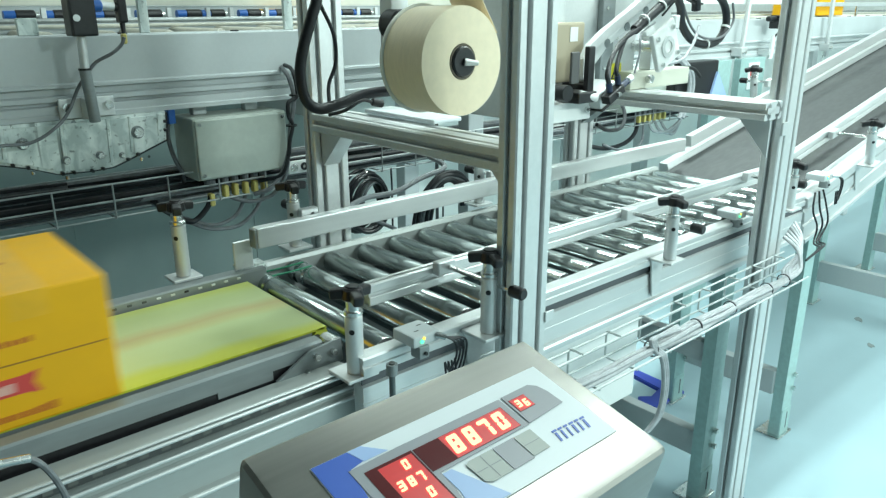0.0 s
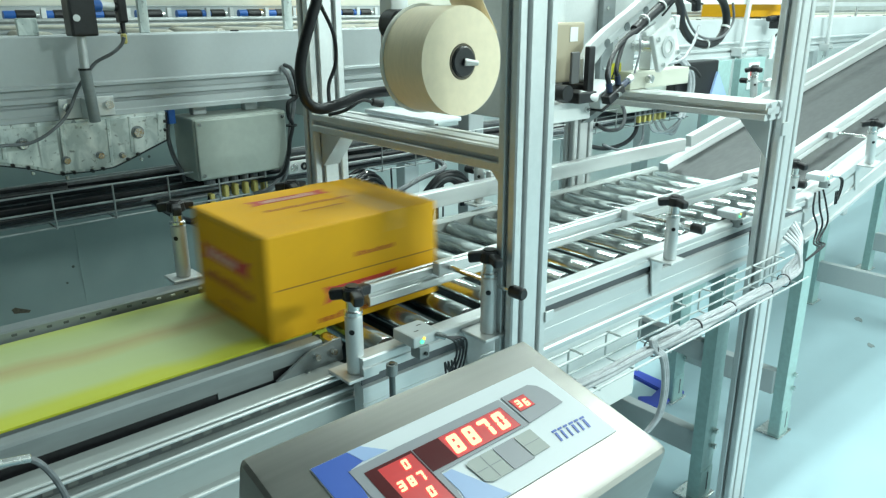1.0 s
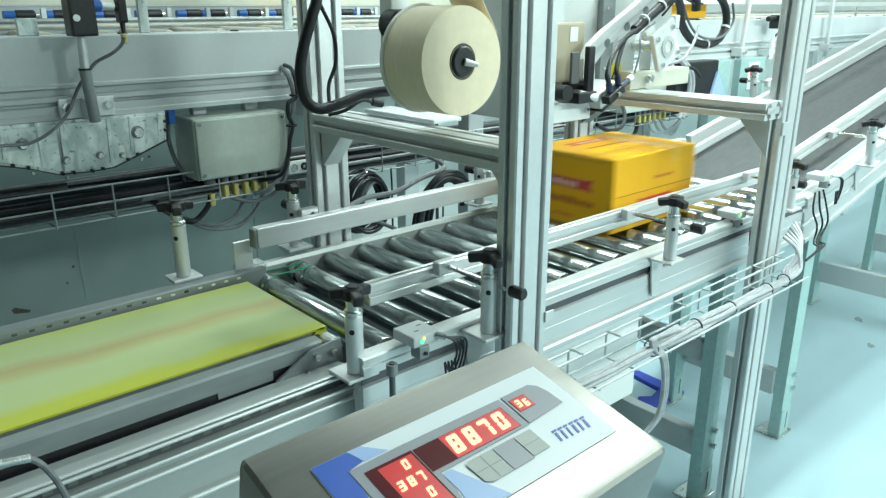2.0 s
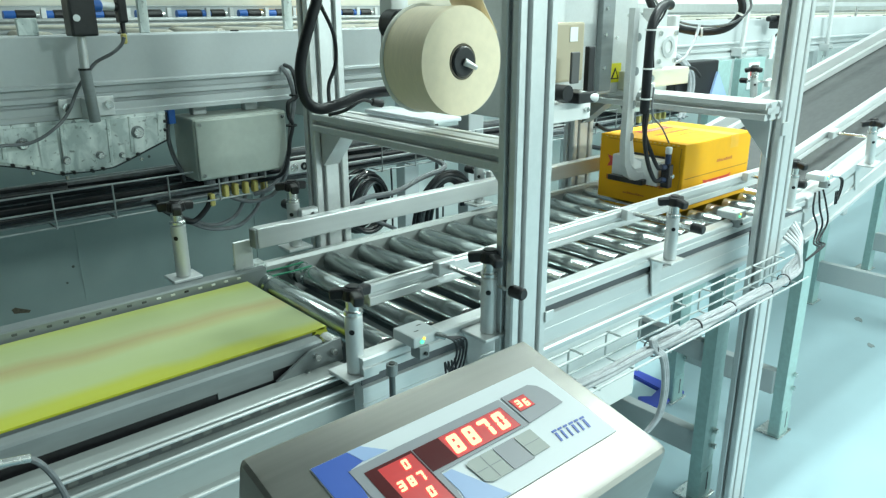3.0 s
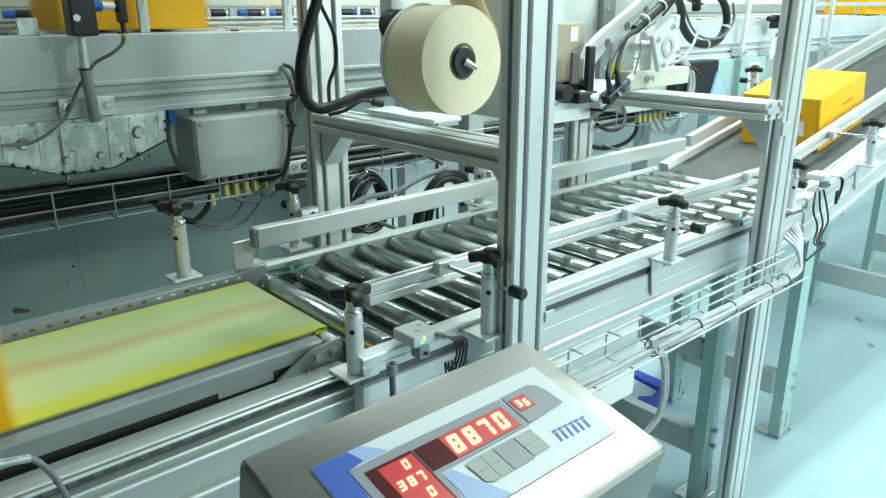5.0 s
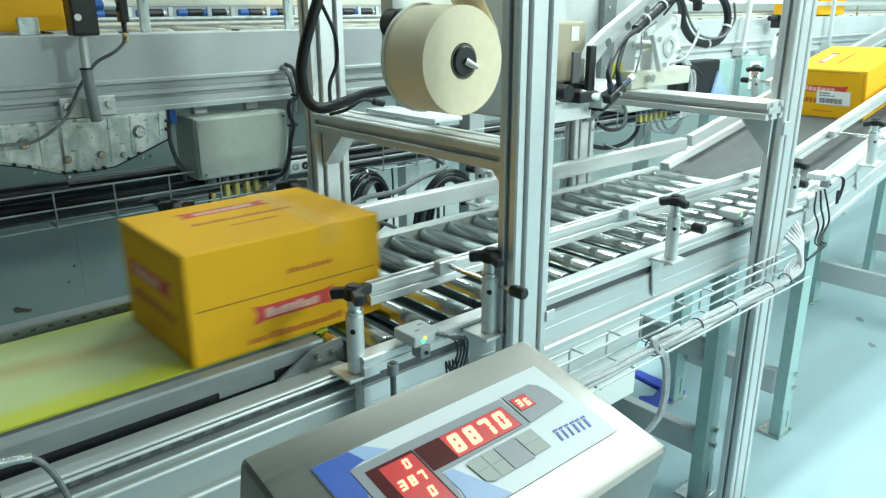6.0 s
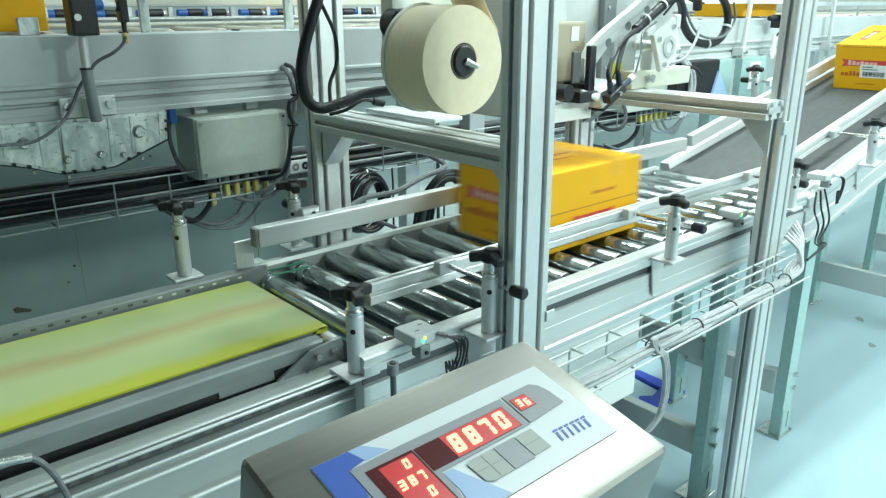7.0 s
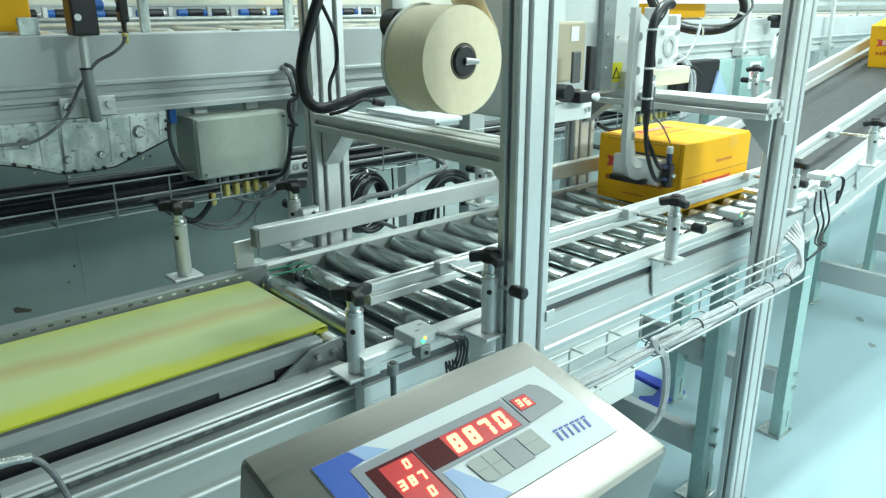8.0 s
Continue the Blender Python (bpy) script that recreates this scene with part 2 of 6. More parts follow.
def hose(pts, r, n=8, steps=6, bm=None):
    """A cable or hose through the points."""
    bm = bmesh.new() if bm is None else bm
    path = smooth_path(pts, steps)
    up = Vector((0.13, 0.21, 0.97))
    loops = []
    for i, p in enumerate(path):
        d = (path[min(i + 1, len(path) - 1)] - path[max(i - 1, 0)]).normalized()
        s = d.cross(up)
        s = s.normalized() if s.length > 1e-4 else Vector((1, 0, 0))
        u = s.cross(d).normalized()
        up = u
        loops.append([bm.verts.new(p + (s * math.cos(2 * math.pi * k / n) + u * math.sin(2 * math.pi * k / n)) * r) for k in range(n)])
    for l0, l1 in zip(loops, loops[1:]):
        for k in range(n):
            bm.faces.new((l0[k], l0[(k + 1) % n], l1[(k + 1) % n], l1[k]))
    bm.faces.new(loops[0][::-1])
    bm.faces.new(loops[-1])
    return bm


def prism(pts, a, u, v, along, bm=None):
    """A flat outline pts, in the plane of u and v at a, drawn out along a vector."""
    bm = bmesh.new() if bm is None else bm
    a, u, v, along = Vector(a), Vector(u), Vector(v), Vector(along)
    l0 = [bm.verts.new(a + u * p + v * q) for p, q in pts]
    l1 = [bm.verts.new(w.co + along) for w in l0]
    n = len(pts)
    for k in range(n):
        bm.faces.new((l0[k], l0[(k + 1) % n], l1[(k + 1) % n], l1[k]))
    bm.faces.new(l0[::-1])
    bm.faces.new(l1)
    bmesh.ops.recalc_face_normals(bm, faces=bm.faces)
    return bm


def slotted(w, h, nw, nh, slot=0.010, deep=0.014, r=0.003):
    """The outline of a slotted aluminium profile w by h, with nw slots in the w sides and nh in the h sides."""
    def side(length, n):
        out = [(r, 0)]
        for k in range(n):
            c = length * (k + 0.5) / n
            out += [(c - slot / 2 - 0.002, 0), (c - slot / 2, 0.002), (c - slot / 2, deep * 0.4), (c - slot, deep * 0.4), (c - slot, deep), (c + slot, deep),
                    (c + slot, deep * 0.4), (c + slot / 2, deep * 0.4), (c + slot / 2, 0.002), (c + slot / 2 + 0.002, 0)]
        return out + [(length - r, 0)]
    pts = [(p, q) for p, q in side(w, nw)]
    pts += [(w - q, p) for p, q in side(h, nh)]
    pts += [(w - p, h - q) for p, q in side(w, nw)]
    pts += [(q, h - p) for p, q in side(h, nh)]
    return pts


def profile(axis, x0, x1, y0, y1, z0, z1, na, nb, slot=0.010, deep=0.014, bm=None):
    """A slotted bar that fills the given box and runs along axis."""
    if axis == "z":
        return prism(slotted(x1 - x0, y1 - y0, na, nb, slot, deep), (x0, y0, z0), (1, 0, 0), (0, 1, 0), (0, 0, z1 - z0), bm)
    if axis == "x":
        return prism(slotted(y1 - y0, z1 - z0, na, nb, slot, deep), (x0, y0, z0), (0, 1, 0), (0, 0, 1), (x1 - x0, 0, 0), bm)
    return prism(slotted(x1 - x0, z1 - z0, na, nb, slot, deep), (x0, y0, z0), (1, 0, 0), (0, 0, 1), (0, y1 - y0, 0), bm)


# ---- the setting ----
BELT_Z = 0.95
solid("floor", block(-5, 11, -4, 7, -0.1, 0.0), FLOOR, "pale blue-green glossy epoxy factory floor", "floor", kind="structure")
solid("wall_north", block(-5, 11, 5.0, 5.15, 0.0, 4.6), WHITEWALL, "white painted factory wall", "wall", kind="structure")
solid("wall_south", block(-5, 11, -4.15, -4.0, 0.0, 4.6), WHITEWALL, "white painted factory wall", "wall", kind="structure")
solid("wall_west", block(-5.15, -5, -4, 5.0, 0.0, 4.6), CEILING, "dull grey painted factory wall", "wall", kind="structure")
solid("wall_east", block(11, 11.15, -4, 5.0, 0.0, 4.6), WHITEWALL, "white painted factory wall", "wall", kind="structure")
solid("ceiling", block(-5, 11, -4, 5, 4.6, 4.7), CEILING, "dull grey factory ceiling", "ceiling", kind="structure")
# left panel's darker grey-green includes the shade under the upper conveyor
solid("wall_panel", block(-5, 1.70, 2.75, 2.80, 0.0, 1.32), PANELWALL, "grey-green sheet wall panel behind the conveyors, shade painted into its colour", "wall", kind="structure")
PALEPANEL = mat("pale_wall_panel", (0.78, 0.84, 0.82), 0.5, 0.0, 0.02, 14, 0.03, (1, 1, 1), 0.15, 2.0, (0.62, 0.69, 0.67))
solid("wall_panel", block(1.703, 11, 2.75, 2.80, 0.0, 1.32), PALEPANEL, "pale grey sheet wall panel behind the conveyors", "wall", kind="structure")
for sx in (2.156, 2.367):
    solid("trim", block(sx - 0.008, sx + 0.008, 2.744, 2.7495, 0.0, 1.31), RUBBER, "dark joint strip between pale wall panels", "trim", kind="structure")


# ---- yellow infeed belt conveyor ----
def infeed_conveyor():
    t = thing("belt_conveyor", (-0.4, 1.25, 0), "flat infeed conveyor with a worn yellow-green belt and aluminium sides", "conveyor")
    x0, x1 = -3.9, 0.667
    b = block(x0, x1, 1.098, 1.418, 0.946, BELT_Z)
    rod((x1 - 0.012, 1.098, 0.935), (x1 - 0.012, 1.418, 0.935), 0.0149, 16, b)
    part("belt", b, BELT, t, "worn yellow-green belt with a reddish streak", local=False)
    part("bed", block(x0, x1 - 0.03, 1.101, 1.413, 0.90, 0.944), CHANNEL, t)
    # far side channel with its row of slots
    far = prism([(1.428, 0.965), (1.431, 0.968), (1.448, 0.968), (1.450, 0.965), (1.470, 0.965), (1.472, 0.962), (1.472, 0.83), (1.428, 0.83)], (x0, 0, 0), (0, 1, 0), (0, 0, 1), (0.72 - x0, 0, 0))
    part("far_side_channel", far, CHANNEL, t)
    slot_grey = mat("dark_grey_slot", (0.09, 0.10, 0.10), 0.6, 0.2)
    for k in range(44):
        x = 0.652 - 0.0294 * k
        part("channel_slot", block(x - 0.0048, x + 0.0048, 1.4268, 1.4315, 0.9555, 0.9605, 0.001, 1), BLACK if k == 4 else ALU if k < 7 else slot_grey, t)
    # black filler paints the shade in the gap beside the belt
    part("belt_gap_shade", block(x0, x1, 1.422, 1.428, 0.85, 0.945), BLACK, t)
    # near side channel and outer rail, with dark strips as painted shade in the slots
    for xa, xb, zb in ((x0, 0.426, 0.9150), (0.426, 0.528, 0.903), (0.528, 0.58, 0.920), (0.58, 0.63, 0.903)):
        near = prism([(1.082, 0.948), (1.058, 0.948), (1.055, 0.944), (1.055, zb), (1.082, zb)], (xa, 0, 0), (0, 1, 0), (0, 0, 1), (xb - xa, 0, 0))
        part("near_side_channel", near, CHANNEL, t)
    # dark fillers stand in for shade along the belt edge and behind the rail
    part("edge_gap_shade", block(x0, x1 - 0.02, 1.0825, 1.0975, 0.90, 0.940), mat('gap_shade_grey', (0.05, 0.055, 0.055), 0.6), t)
    part("slot_shade", block(x0, 0.60, 1.058, 1.08, 0.80, 0.93), BLACK, t)
    rail = prism([(1.050, 0.9000), (0.996, 0.9085), (0.993, 0.9065), (0.993, 0.9050), (0.998, 0.9040), (0.998, 0.9030), (0.990, 0.9015), (0.990, 0.8975), (1.006, 0.8955), (1.006, 0.8760), (0.989, 0.8755),
                  (0.988, 0.8700), (0.994, 0.8680), (0.994, 0.8600), (0.987, 0.8570), (0.986, 0.8510), (0.992, 0.8480), (0.992, 0.8000), (0.985, 0.7970), (0.985, 0.7850), (0.996, 0.7810), (0.996, 0.7230),
                  (0.985, 0.7180), (0.985, 0.6930), (1.050, 0.6930)], (x0, 0, 0), (0, 1, 0), (0, 0, 1), (0.655 - x0, 0, 0))
    part("outer_rail", rail, MILL_RAIL, t)
    for y, z, r in ((0.9935, 0.9060, 0.0020), (0.9905, 0.8995, 0.0032), (0.9890, 0.8730, 0.0034), (0.9868, 0.8540, 0.0040), (0.9860, 0.7910, 0.0050), (0.9875, 0.7055, 0.0060)):
        part("rail_lip", rod((x0, y, z), (0.654, y, z), r, 14), ALU_RAIL, t, smooth=True)
    # dark grey strip paints shade into the rail recess
    part("recess_shade", block(x0, 0.65, 1.0052, 1.0059, 0.8765, 0.8948), mat("recess_shade_grey", (0.10, 0.11, 0.11), 0.5, 0.3), t)
    faint = mat('dull_slot', (0.17, 0.18, 0.17), 0.6, 0.2)
    for k in range(20):
        x = 0.5484 - 0.0333 * k
        part("rail_slot", block(x - 0.007, x + 0.007, 1.0043, 1.0050, 0.8805, 0.8870, 0.0003, 1), faint, t)
    # nose plate with bolts
    pl = prism([(0.53, 0.902), (0.60, 0.938), (0.665, 0.945), (0.668, 0.90), (0.55, 0.872)], (0, 1.046, 0), (1, 0, 0), (0, 0, 1), (0, 0.006, 0))
    p = part("nose_plate", pl, CHANNEL, t)
    for bx, bz in ((0.61, 0.925), (0.59, 0.90), (0.645, 0.925)):
        part("bolt", rod((bx, 1.046, bz), (bx, 1.036, bz), 0.006, 8), STEEL, p)
    part("nose_bearing", rod((0.655, 1.05, 0.93), (0.655, 1.085, 0.93), 0.016, 16), STEEL, t)
    part("crossbar", block(0.40, 0.46, 1.05, 1.43, 0.70, 0.80, 0.004), PAINT, t)
    for lx in (-3.6, -1.6, 0.5):
        for ly in (1.0, 1.45):
            part("leg", block(lx - 0.03, lx + 0.03, ly - 0.03, ly + 0.03, 0.0, 0.67 if ly < 1.2 else 0.83, 0.004), LEGTEAL, t)
    return t


infeed_conveyor()


# ---- roller conveyor ----
def roller_conveyor():
    t = thing("roller_conveyor", (1.45, 1.22, 0), "roller conveyor with zinc-plated rollers between pale aluminium side rails", "conveyor")
    x0, x1 = 0.685, 2.375
    part('motor_box', block(1.05, 1.50, 0.955, 1.05, 0.555, 0.80, 0.004), WHITE, t, 'white motor cover box under the rail')
    prof = [(0.972, 0.948), (0.943, 0.948), (0.940, 0.945), (0.940, 0.938), (0.943, 0.936), (0.943, 0.930), (0.940, 0.928), (0.940, 0.914), (0.953, 0.911), (0.953, 0.893), (0.944, 0.890), (0.944, 0.862), (0.9455, 0.861), (0.9455, 0.858), (0.944, 0.857),
            (0.944, 0.828), (0.950, 0.825), (0.950, 0.819), (0.941, 0.816), (0.938, 0.812), (0.938, 0.800), (0.972, 0.800)]
    part("near_side_rail", prism(prof, (0.64, 0, 0), (0, 1, 0), (0, 0, 1), (x1 - 0.64, 0, 0)), ALU_RAIL, t)
    # dark strip paints the shade inside the rail's slot
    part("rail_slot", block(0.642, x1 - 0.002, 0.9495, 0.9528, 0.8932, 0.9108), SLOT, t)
    far = [(1.486, 0.946), (1.490, 0.955), (1.505, 0.955), (1.507, 0.948), (1.52, 0.948), (1.52, 0.80), (1.486, 0.80)]
    part("far_side_rail", prism(far, (x0, 0, 0), (0, 1, 0), (0, 0, 1), (x1 - x0, 0, 0)), MILL_RAIL, t)
    r = 0.0265
    for k in range(17):
        x = 0.722 + 0.1012 * k
        b = bmesh.new()
        if k < 2:
            # driven rollers with grooves at their far end
            ys = [(0.985, r - 0.002), (0.988, r), (1.398, r), (1.402, r - 0.004), (1.410, r - 0.004), (1.414, r), (1.434, r), (1.438, r - 0.004), (1.446, r - 0.004), (1.450, r), (1.474, r), (1.477, r - 0.002)]
        else:
            ys = [(0.985, r - 0.002), (0.988, r), (1.474, r), (1.477, r - 0.002)]
        loops = [[b.verts.new((x + rr * math.cos(2 * math.pi * i / 28), y, BELT_Z - r + rr * math.sin(2 * math.pi * i / 28))) for i in range(28)] for y, rr in ys]
        for l0, l1 in zip(loops, loops[1:]):
            for i in range(28):
                b.faces.new((l0[i], l1[i], l1[(i + 1) % 28], l0[(i + 1) % 28]))
        b.faces.new(loops[0])
        b.faces.new(loops[-1][::-1])
        ro = part("roller", b, ZINC, t, smooth=True)
        part("end_cap", ring((x, 0.976, BELT_Z - r), (x, 0.986, BELT_Z - r), r * 0.93, r * 0.45, 20), BLACK, ro)
        part("axle", rod((x, 0.968, BELT_Z - r), (x, 1.49, BELT_Z - r), 0.006, 8), STEEL, ro)
    # added dark sheet: paints the shade seen in the gaps between rollers
    part('under_roller_shade', block(0.69, 2.28, 0.975, 1.483, 0.855, 0.865, 0.002, 1), mat('roller_gap_shade', (0.028, 0.046, 0.052), 0.6, 0.0, 0.2, 30), t, 'dark sheet that paints shade between the rollers')
    for y in (1.406, 1.442):
        pts = [(0.722, y, 0.9525), (0.77, y, 0.9515), (0.8232, y, 0.9525)]
        part("drive_cord", hose(pts, 0.0022, 6), mat_green, t, "green round drive cord")
    for lx, ly in ((1.95, 0.985), (1.95, 1.45), (2.512, 0.985), (2.44, 1.385), (0.80, 0.985), (0.80, 1.45)):
        lg = part("leg", leg_channel(lx, ly, 0.80), LEGTEAL, t)
        part("foot_plate", block(lx - 0.05, lx + 0.06, ly - 0.045, ly + 0.045, 0.0, 0.008, 0.002, 1), STEEL, lg)
        for bz in (0.19, 0.245):
            part("bolt", rod((lx + 0.026, ly - 0.034, bz), (lx + 0.026, ly - 0.046, bz), 0.0085, 6), STEEL, lg)
        part("foot_sleeve", prism([(-0.027, -0.0355), (0.042, -0.0355), (0.042, -0.0332), (-0.027, -0.0332)], (lx, ly, 0.008), (1, 0, 0), (0, 1, 0), (0, 0, 0.105)), LEGTEAL, lg)
        part("sleeve_slot", block(lx + 0.012, lx + 0.018, ly - 0.0362, ly - 0.0354, 0.03, 0.095), SLOT, lg)
    for lx, z, h in ((1.95, 0.152, 0.086), (1.95, 0.484, 0.065), (2.49, 0.168, 0.094), (0.80, 0.16, 0.09)):
        part("cross_rail", block(lx - 0.02, lx + 0.02, 0.992, 1.40, z, z + h, 0.004), PAINT, t)
    return t


def leg_channel(x, y, top):
    """An open steel channel leg, folded from sheet."""
    return prism([(-0.03, 0.006), (0.04, 0.006), (0.04, 0.0), (-0.024, 0.0), (-0.024, -0.027), (0.04, -0.027), (0.04, -0.033), (-0.03, -0.033)][::-1], (x, y, 0.0), (1, 0, 0), (0, 1, 0), (0, 0, top))


mat_green = mat("green_round_belt", (0.02, 0.22, 0.12), 0.4)
roller_conveyor()

# ---- rising belt conveyor ----
RISE = 11.0
RAMP_X = 2.475
RAMP = Matrix.Translation((RAMP_X, 0, BELT_Z)) @ pose(0, 0, 0, 0, -RISE, 0)


def rising_conveyor():
    t = thing("rising_belt_conveyor", (RAMP_X, 1.22, 0), "inclined conveyor with a dark grey belt and white side rails", "conveyor")
    L = 3.2
    part("belt", block(-0.10, L, 0.998, 1.47, -0.006, 0.0, m=RAMP), DARKBELT, t, "dark grey belt with dull greenish streaks")
    part("bed", block(-0.10, L, 1.0, 1.46, -0.07, -0.008, m=RAMP), CHANNEL, t)
    prof = [(0.996, -0.002), (0.996, 0.008), (0.991, 0.008), (0.991, -0.006), (0.971, -0.006), (0.971, 0.006), (0.938, 0.006), (0.934, 0.002), (0.934, -0.028), (0.948, -0.032), (0.948, -0.042),
            (0.942, -0.045), (0.942, -0.083), (0.947, -0.086), (0.947, -0.093), (0.942, -0.096), (0.942, -0.14), (0.935, -0.143), (0.935, -0.155), (0.996, -0.155)]
    near = prism(prof, (-0.10, 0, 0), (0, 1, 0), (0, 0, 1), (L + 0.10, 0, 0))
    bmesh.ops.transform(near, matrix=RAMP, verts=near.verts)
    part("near_side_rail", near, ALU_RAIL, t)
    far = prism([(1.475, 0.0), (1.48, 0.02), (1.515, 0.02), (1.515, -0.15), (1.475, -0.15)], (-0.05, 0, 0), (0, 1, 0), (0, 0, 1), (L + 0.05, 0, 0))
    bmesh.ops.transform(far, matrix=RAMP, verts=far.verts)
    part("far_side_rail", far, ALU_RAIL, t)
    for lx in (3.92, 4.70):
        top = BELT_Z + (lx - RAMP_X) * math.tan(radians(RISE)) - 0.13
        for ly in (0.985, 1.46):
            lg = part("leg", leg_channel(lx, ly, top), LEGTEAL, t)
            part("foot_plate", block(lx - 0.05, lx + 0.06, ly - 0.045, ly + 0.045, 0.0, 0.008, 0.002, 1), STEEL, lg)
        part("cross_rail", block(lx - 0.02, lx + 0.02, 0.992, 1.43, 0.132, 0.24, 0.004), PAINT, t)
    return t


rising_conveyor()

# ---- side guides ----
def near_guide():
    t = thing("side_guide", (1.5, 1.06, 0.985), "slotted aluminium side guide along the rollers and up the ramp", "guide rail")
    part("bar", profile("x", 0.735, 2.36, 1.048, 1.072, 0.985, 1.030, 1, 1, 0.007, 0.004), ALU_RAIL, t)
    up = profile("x", 0.0, 2.6, 1.048, 1.072, 0.0, 0.045, 1, 1, 0.007, 0.004)
    bmesh.ops.transform(up, matrix=Matrix.Translation((2.365, 0, 0.985)) @ pose(0, 0, 0, 0, -RISE, 0), verts=up.verts)
    part("ramp_bar", up, ALU_RAIL, t)
    return t


def far_guide():
    t = thing("side_guide", (1.5, 1.43, 1.02), "smooth grey aluminium side guide behind the rollers", "guide rail")
    part("bar", block(0.70, 2.43, 1.415, 1.443, 1.018, 1.064, 0.003), ALU_RAIL, t)
    part("end_cap", block(0.692, 0.6995, 1.416, 1.442, 1.019, 1.063, 0.002, 1), CHANNEL, t)
    up = block(0.05, 2.6, 1.44, 1.465, 0.06, 0.105, 0.003)
    bmesh.ops.transform(up, matrix=RAMP, verts=up.verts)
    part("ramp_bar", up, ALU_RAIL, t)
    return t


near_guide()
far_guide()


def joint_bracket():
    """The folded plate that joins the belt conveyor to the roller conveyor."""
    t = thing("joint_bracket", (0.70, 1.47, 0.96), "folded galvanised joint bracket between belt and roller conveyor", "bracket")
    part("plate", prism([(0.0, 0.0), (0.040, 0.0), (0.040, 0.004), (0.004, 0.004), (0.004, -0.020), (0.0, -0.020)], (0.668, 1.446, 0.9685), (0, 1, 0), (0, 0, 1), (0.062, 0, 0)), GALV, t)
    for x in (0.676, 0.690):
        part("stud", rod((x, 1.446, 0.957), (x, 1.434, 0.957), 0.0055, 10, bevel=0.001), BLACK, t, smooth=True)
    part("pivot", rod((0.679, 1.455, 0.9725), (0.679, 1.455, 0.983), 0.006, 12), STEEL, t, smooth=True)
    return t


joint_bracket()


def star_knob(x, y, z, parent, r=0.039):
    """A black three-armed clamping knob on its stud."""
    b = rod((x, y, z - 0.006), (x, y, z + 0.016), r * 0.5, 16, r2=r * 0.44, bevel=0.003)
    rod((x, y, z + 0.015), (x, y, z + 0.019), r * 0.30, 14, b, bevel=0.001)
    for k in range(3):
        m = Matrix.Translation((x, y, z)) @ Matrix.Rotation(radians(12 + 120 * k), 4, "Z") @ Matrix.Rotation(radians(8), 4, "Y")
        block(0.0, r, -0.0095, 0.0095, -0.003, 0.016, 0.006, 3, b, m)
    return part("knob", b, BLACK, parent, "black star knob")


def guide_bracket(x, y, z0, z1, reach, group, plate=0.0, back=0.03, rods=True, tilt=0.0, stub=0.04):
    """A clamp post on a rail: foot, post, collar, knob, and a rod that holds the guide. reach: where the rod ends, in y."""
    t = thing("guide_bracket", (x, y, z0), "grey clamp post with a black star knob on the conveyor rail", "bracket", group)
    t.rotation_euler = (0, radians(-tilt), 0)
    s = 1 if reach > y else -1
    part("foot", block(x - 0.032, x + 0.032, y - 0.026, y + back, z0, z0 + 0.006, 0.001, 1), ALU, t)
    if plate:
        part("side_plate", prism([(-0.028, 0), (0.028, 0), (0.016, -plate), (-0.012, -plate)], (x, y + back - 0.004, z0), (1, 0, 0), (0, 0, 1), (0, 0.004, 0)), ALU, t)
    p = part("post", rod((x, y, z0 + 0.006), (x, y, z1 - 0.035), 0.0155, 20, bevel=0.002), ALU, t, smooth=True)
    part("hole", rod((x - 0.0157 * 0.75, y - 0.0157 * 0.66, z1 - 0.062), (x - 0.0157 * 0.70, y - 0.0157 * 0.62, z1 - 0.062), 0.005, 12), BLACK, p)
    c = part("collar", rod((x, y, z1 - 0.034), (x, y, z1 - 0.026), 0.0165, 20, bevel=0.001), STEEL, t, smooth=True)
    part("stem", rod((x, y, z1 - 0.027), (x, y, z1), 0.0125, 16), STEEL, t, smooth=True)
    star_knob(x, y, z1, t)
    if not rods:
        return t
    zr = z1 - 0.055
    part("rod", rod((x + 0.017, y - stub * s, zr), (x + 0.017, reach, zr), 0.0055, 10), STEEL, t, smooth=True)
    part("rod_knob", rod((x + 0.017, y - stub * s, zr), (x + 0.017, y - (stub + 0.033) * s, zr), 0.012, 14, bevel=0.003), BLACK, t, smooth=True)
    part("guide_clamp", block(x - 0.012, x + 0.034, min(reach, reach - 0.02 * s), max(reach, reach - 0.02 * s), zr - 0.014, zr + 0.014, 0.002, 1), ALU, t)
    return t


guide_bracket(0.642, 0.967, 0.9085, 1.058, 1.047, "near guide brackets", 0.0, 0.04, False)
guide_bracket(0.900, 0.898, 0.930, 1.083, 1.047, "near guide brackets", 0.08, 0.042)
guide_bracket(1.530, 0.905, 0.930, 1.077, 1.047, "near guide brackets", 0.10, 0.035)
guide_bracket(2.150, 0.897, 0.950, 1.082, 1.047, "near guide brackets", 0.0, 0.045, True, 0.0, 0.0)
guide_bracket(2.772, 0.905, 0.998, 1.146, 1.047, "near guide brackets", 0.10, 0.035, True, 11.0)
guide_bracket(0.556, 1.490, 0.966, 1.122, 1.446, "far guide brackets", 0.0, 0.03, False)
guide_bracket(0.842, 1.505, 0.969, 1.118, 1.446, "far guide brackets")
guide_bracket(1.46, 1.505, 0.969, 1.118, 1.446, "far guide brackets")
solid("end_stop", block(0.655, 0.700, 1.446, 1.452, 0.969, 1.035, 0.002, 1), ALU, "grey perforated stop plate behind the side guide", "bracket")

# ---- labelling frame ----
PX0, PX1 = 0.9125, 1.0105
QX0, QX1 = 1.920, 2.024
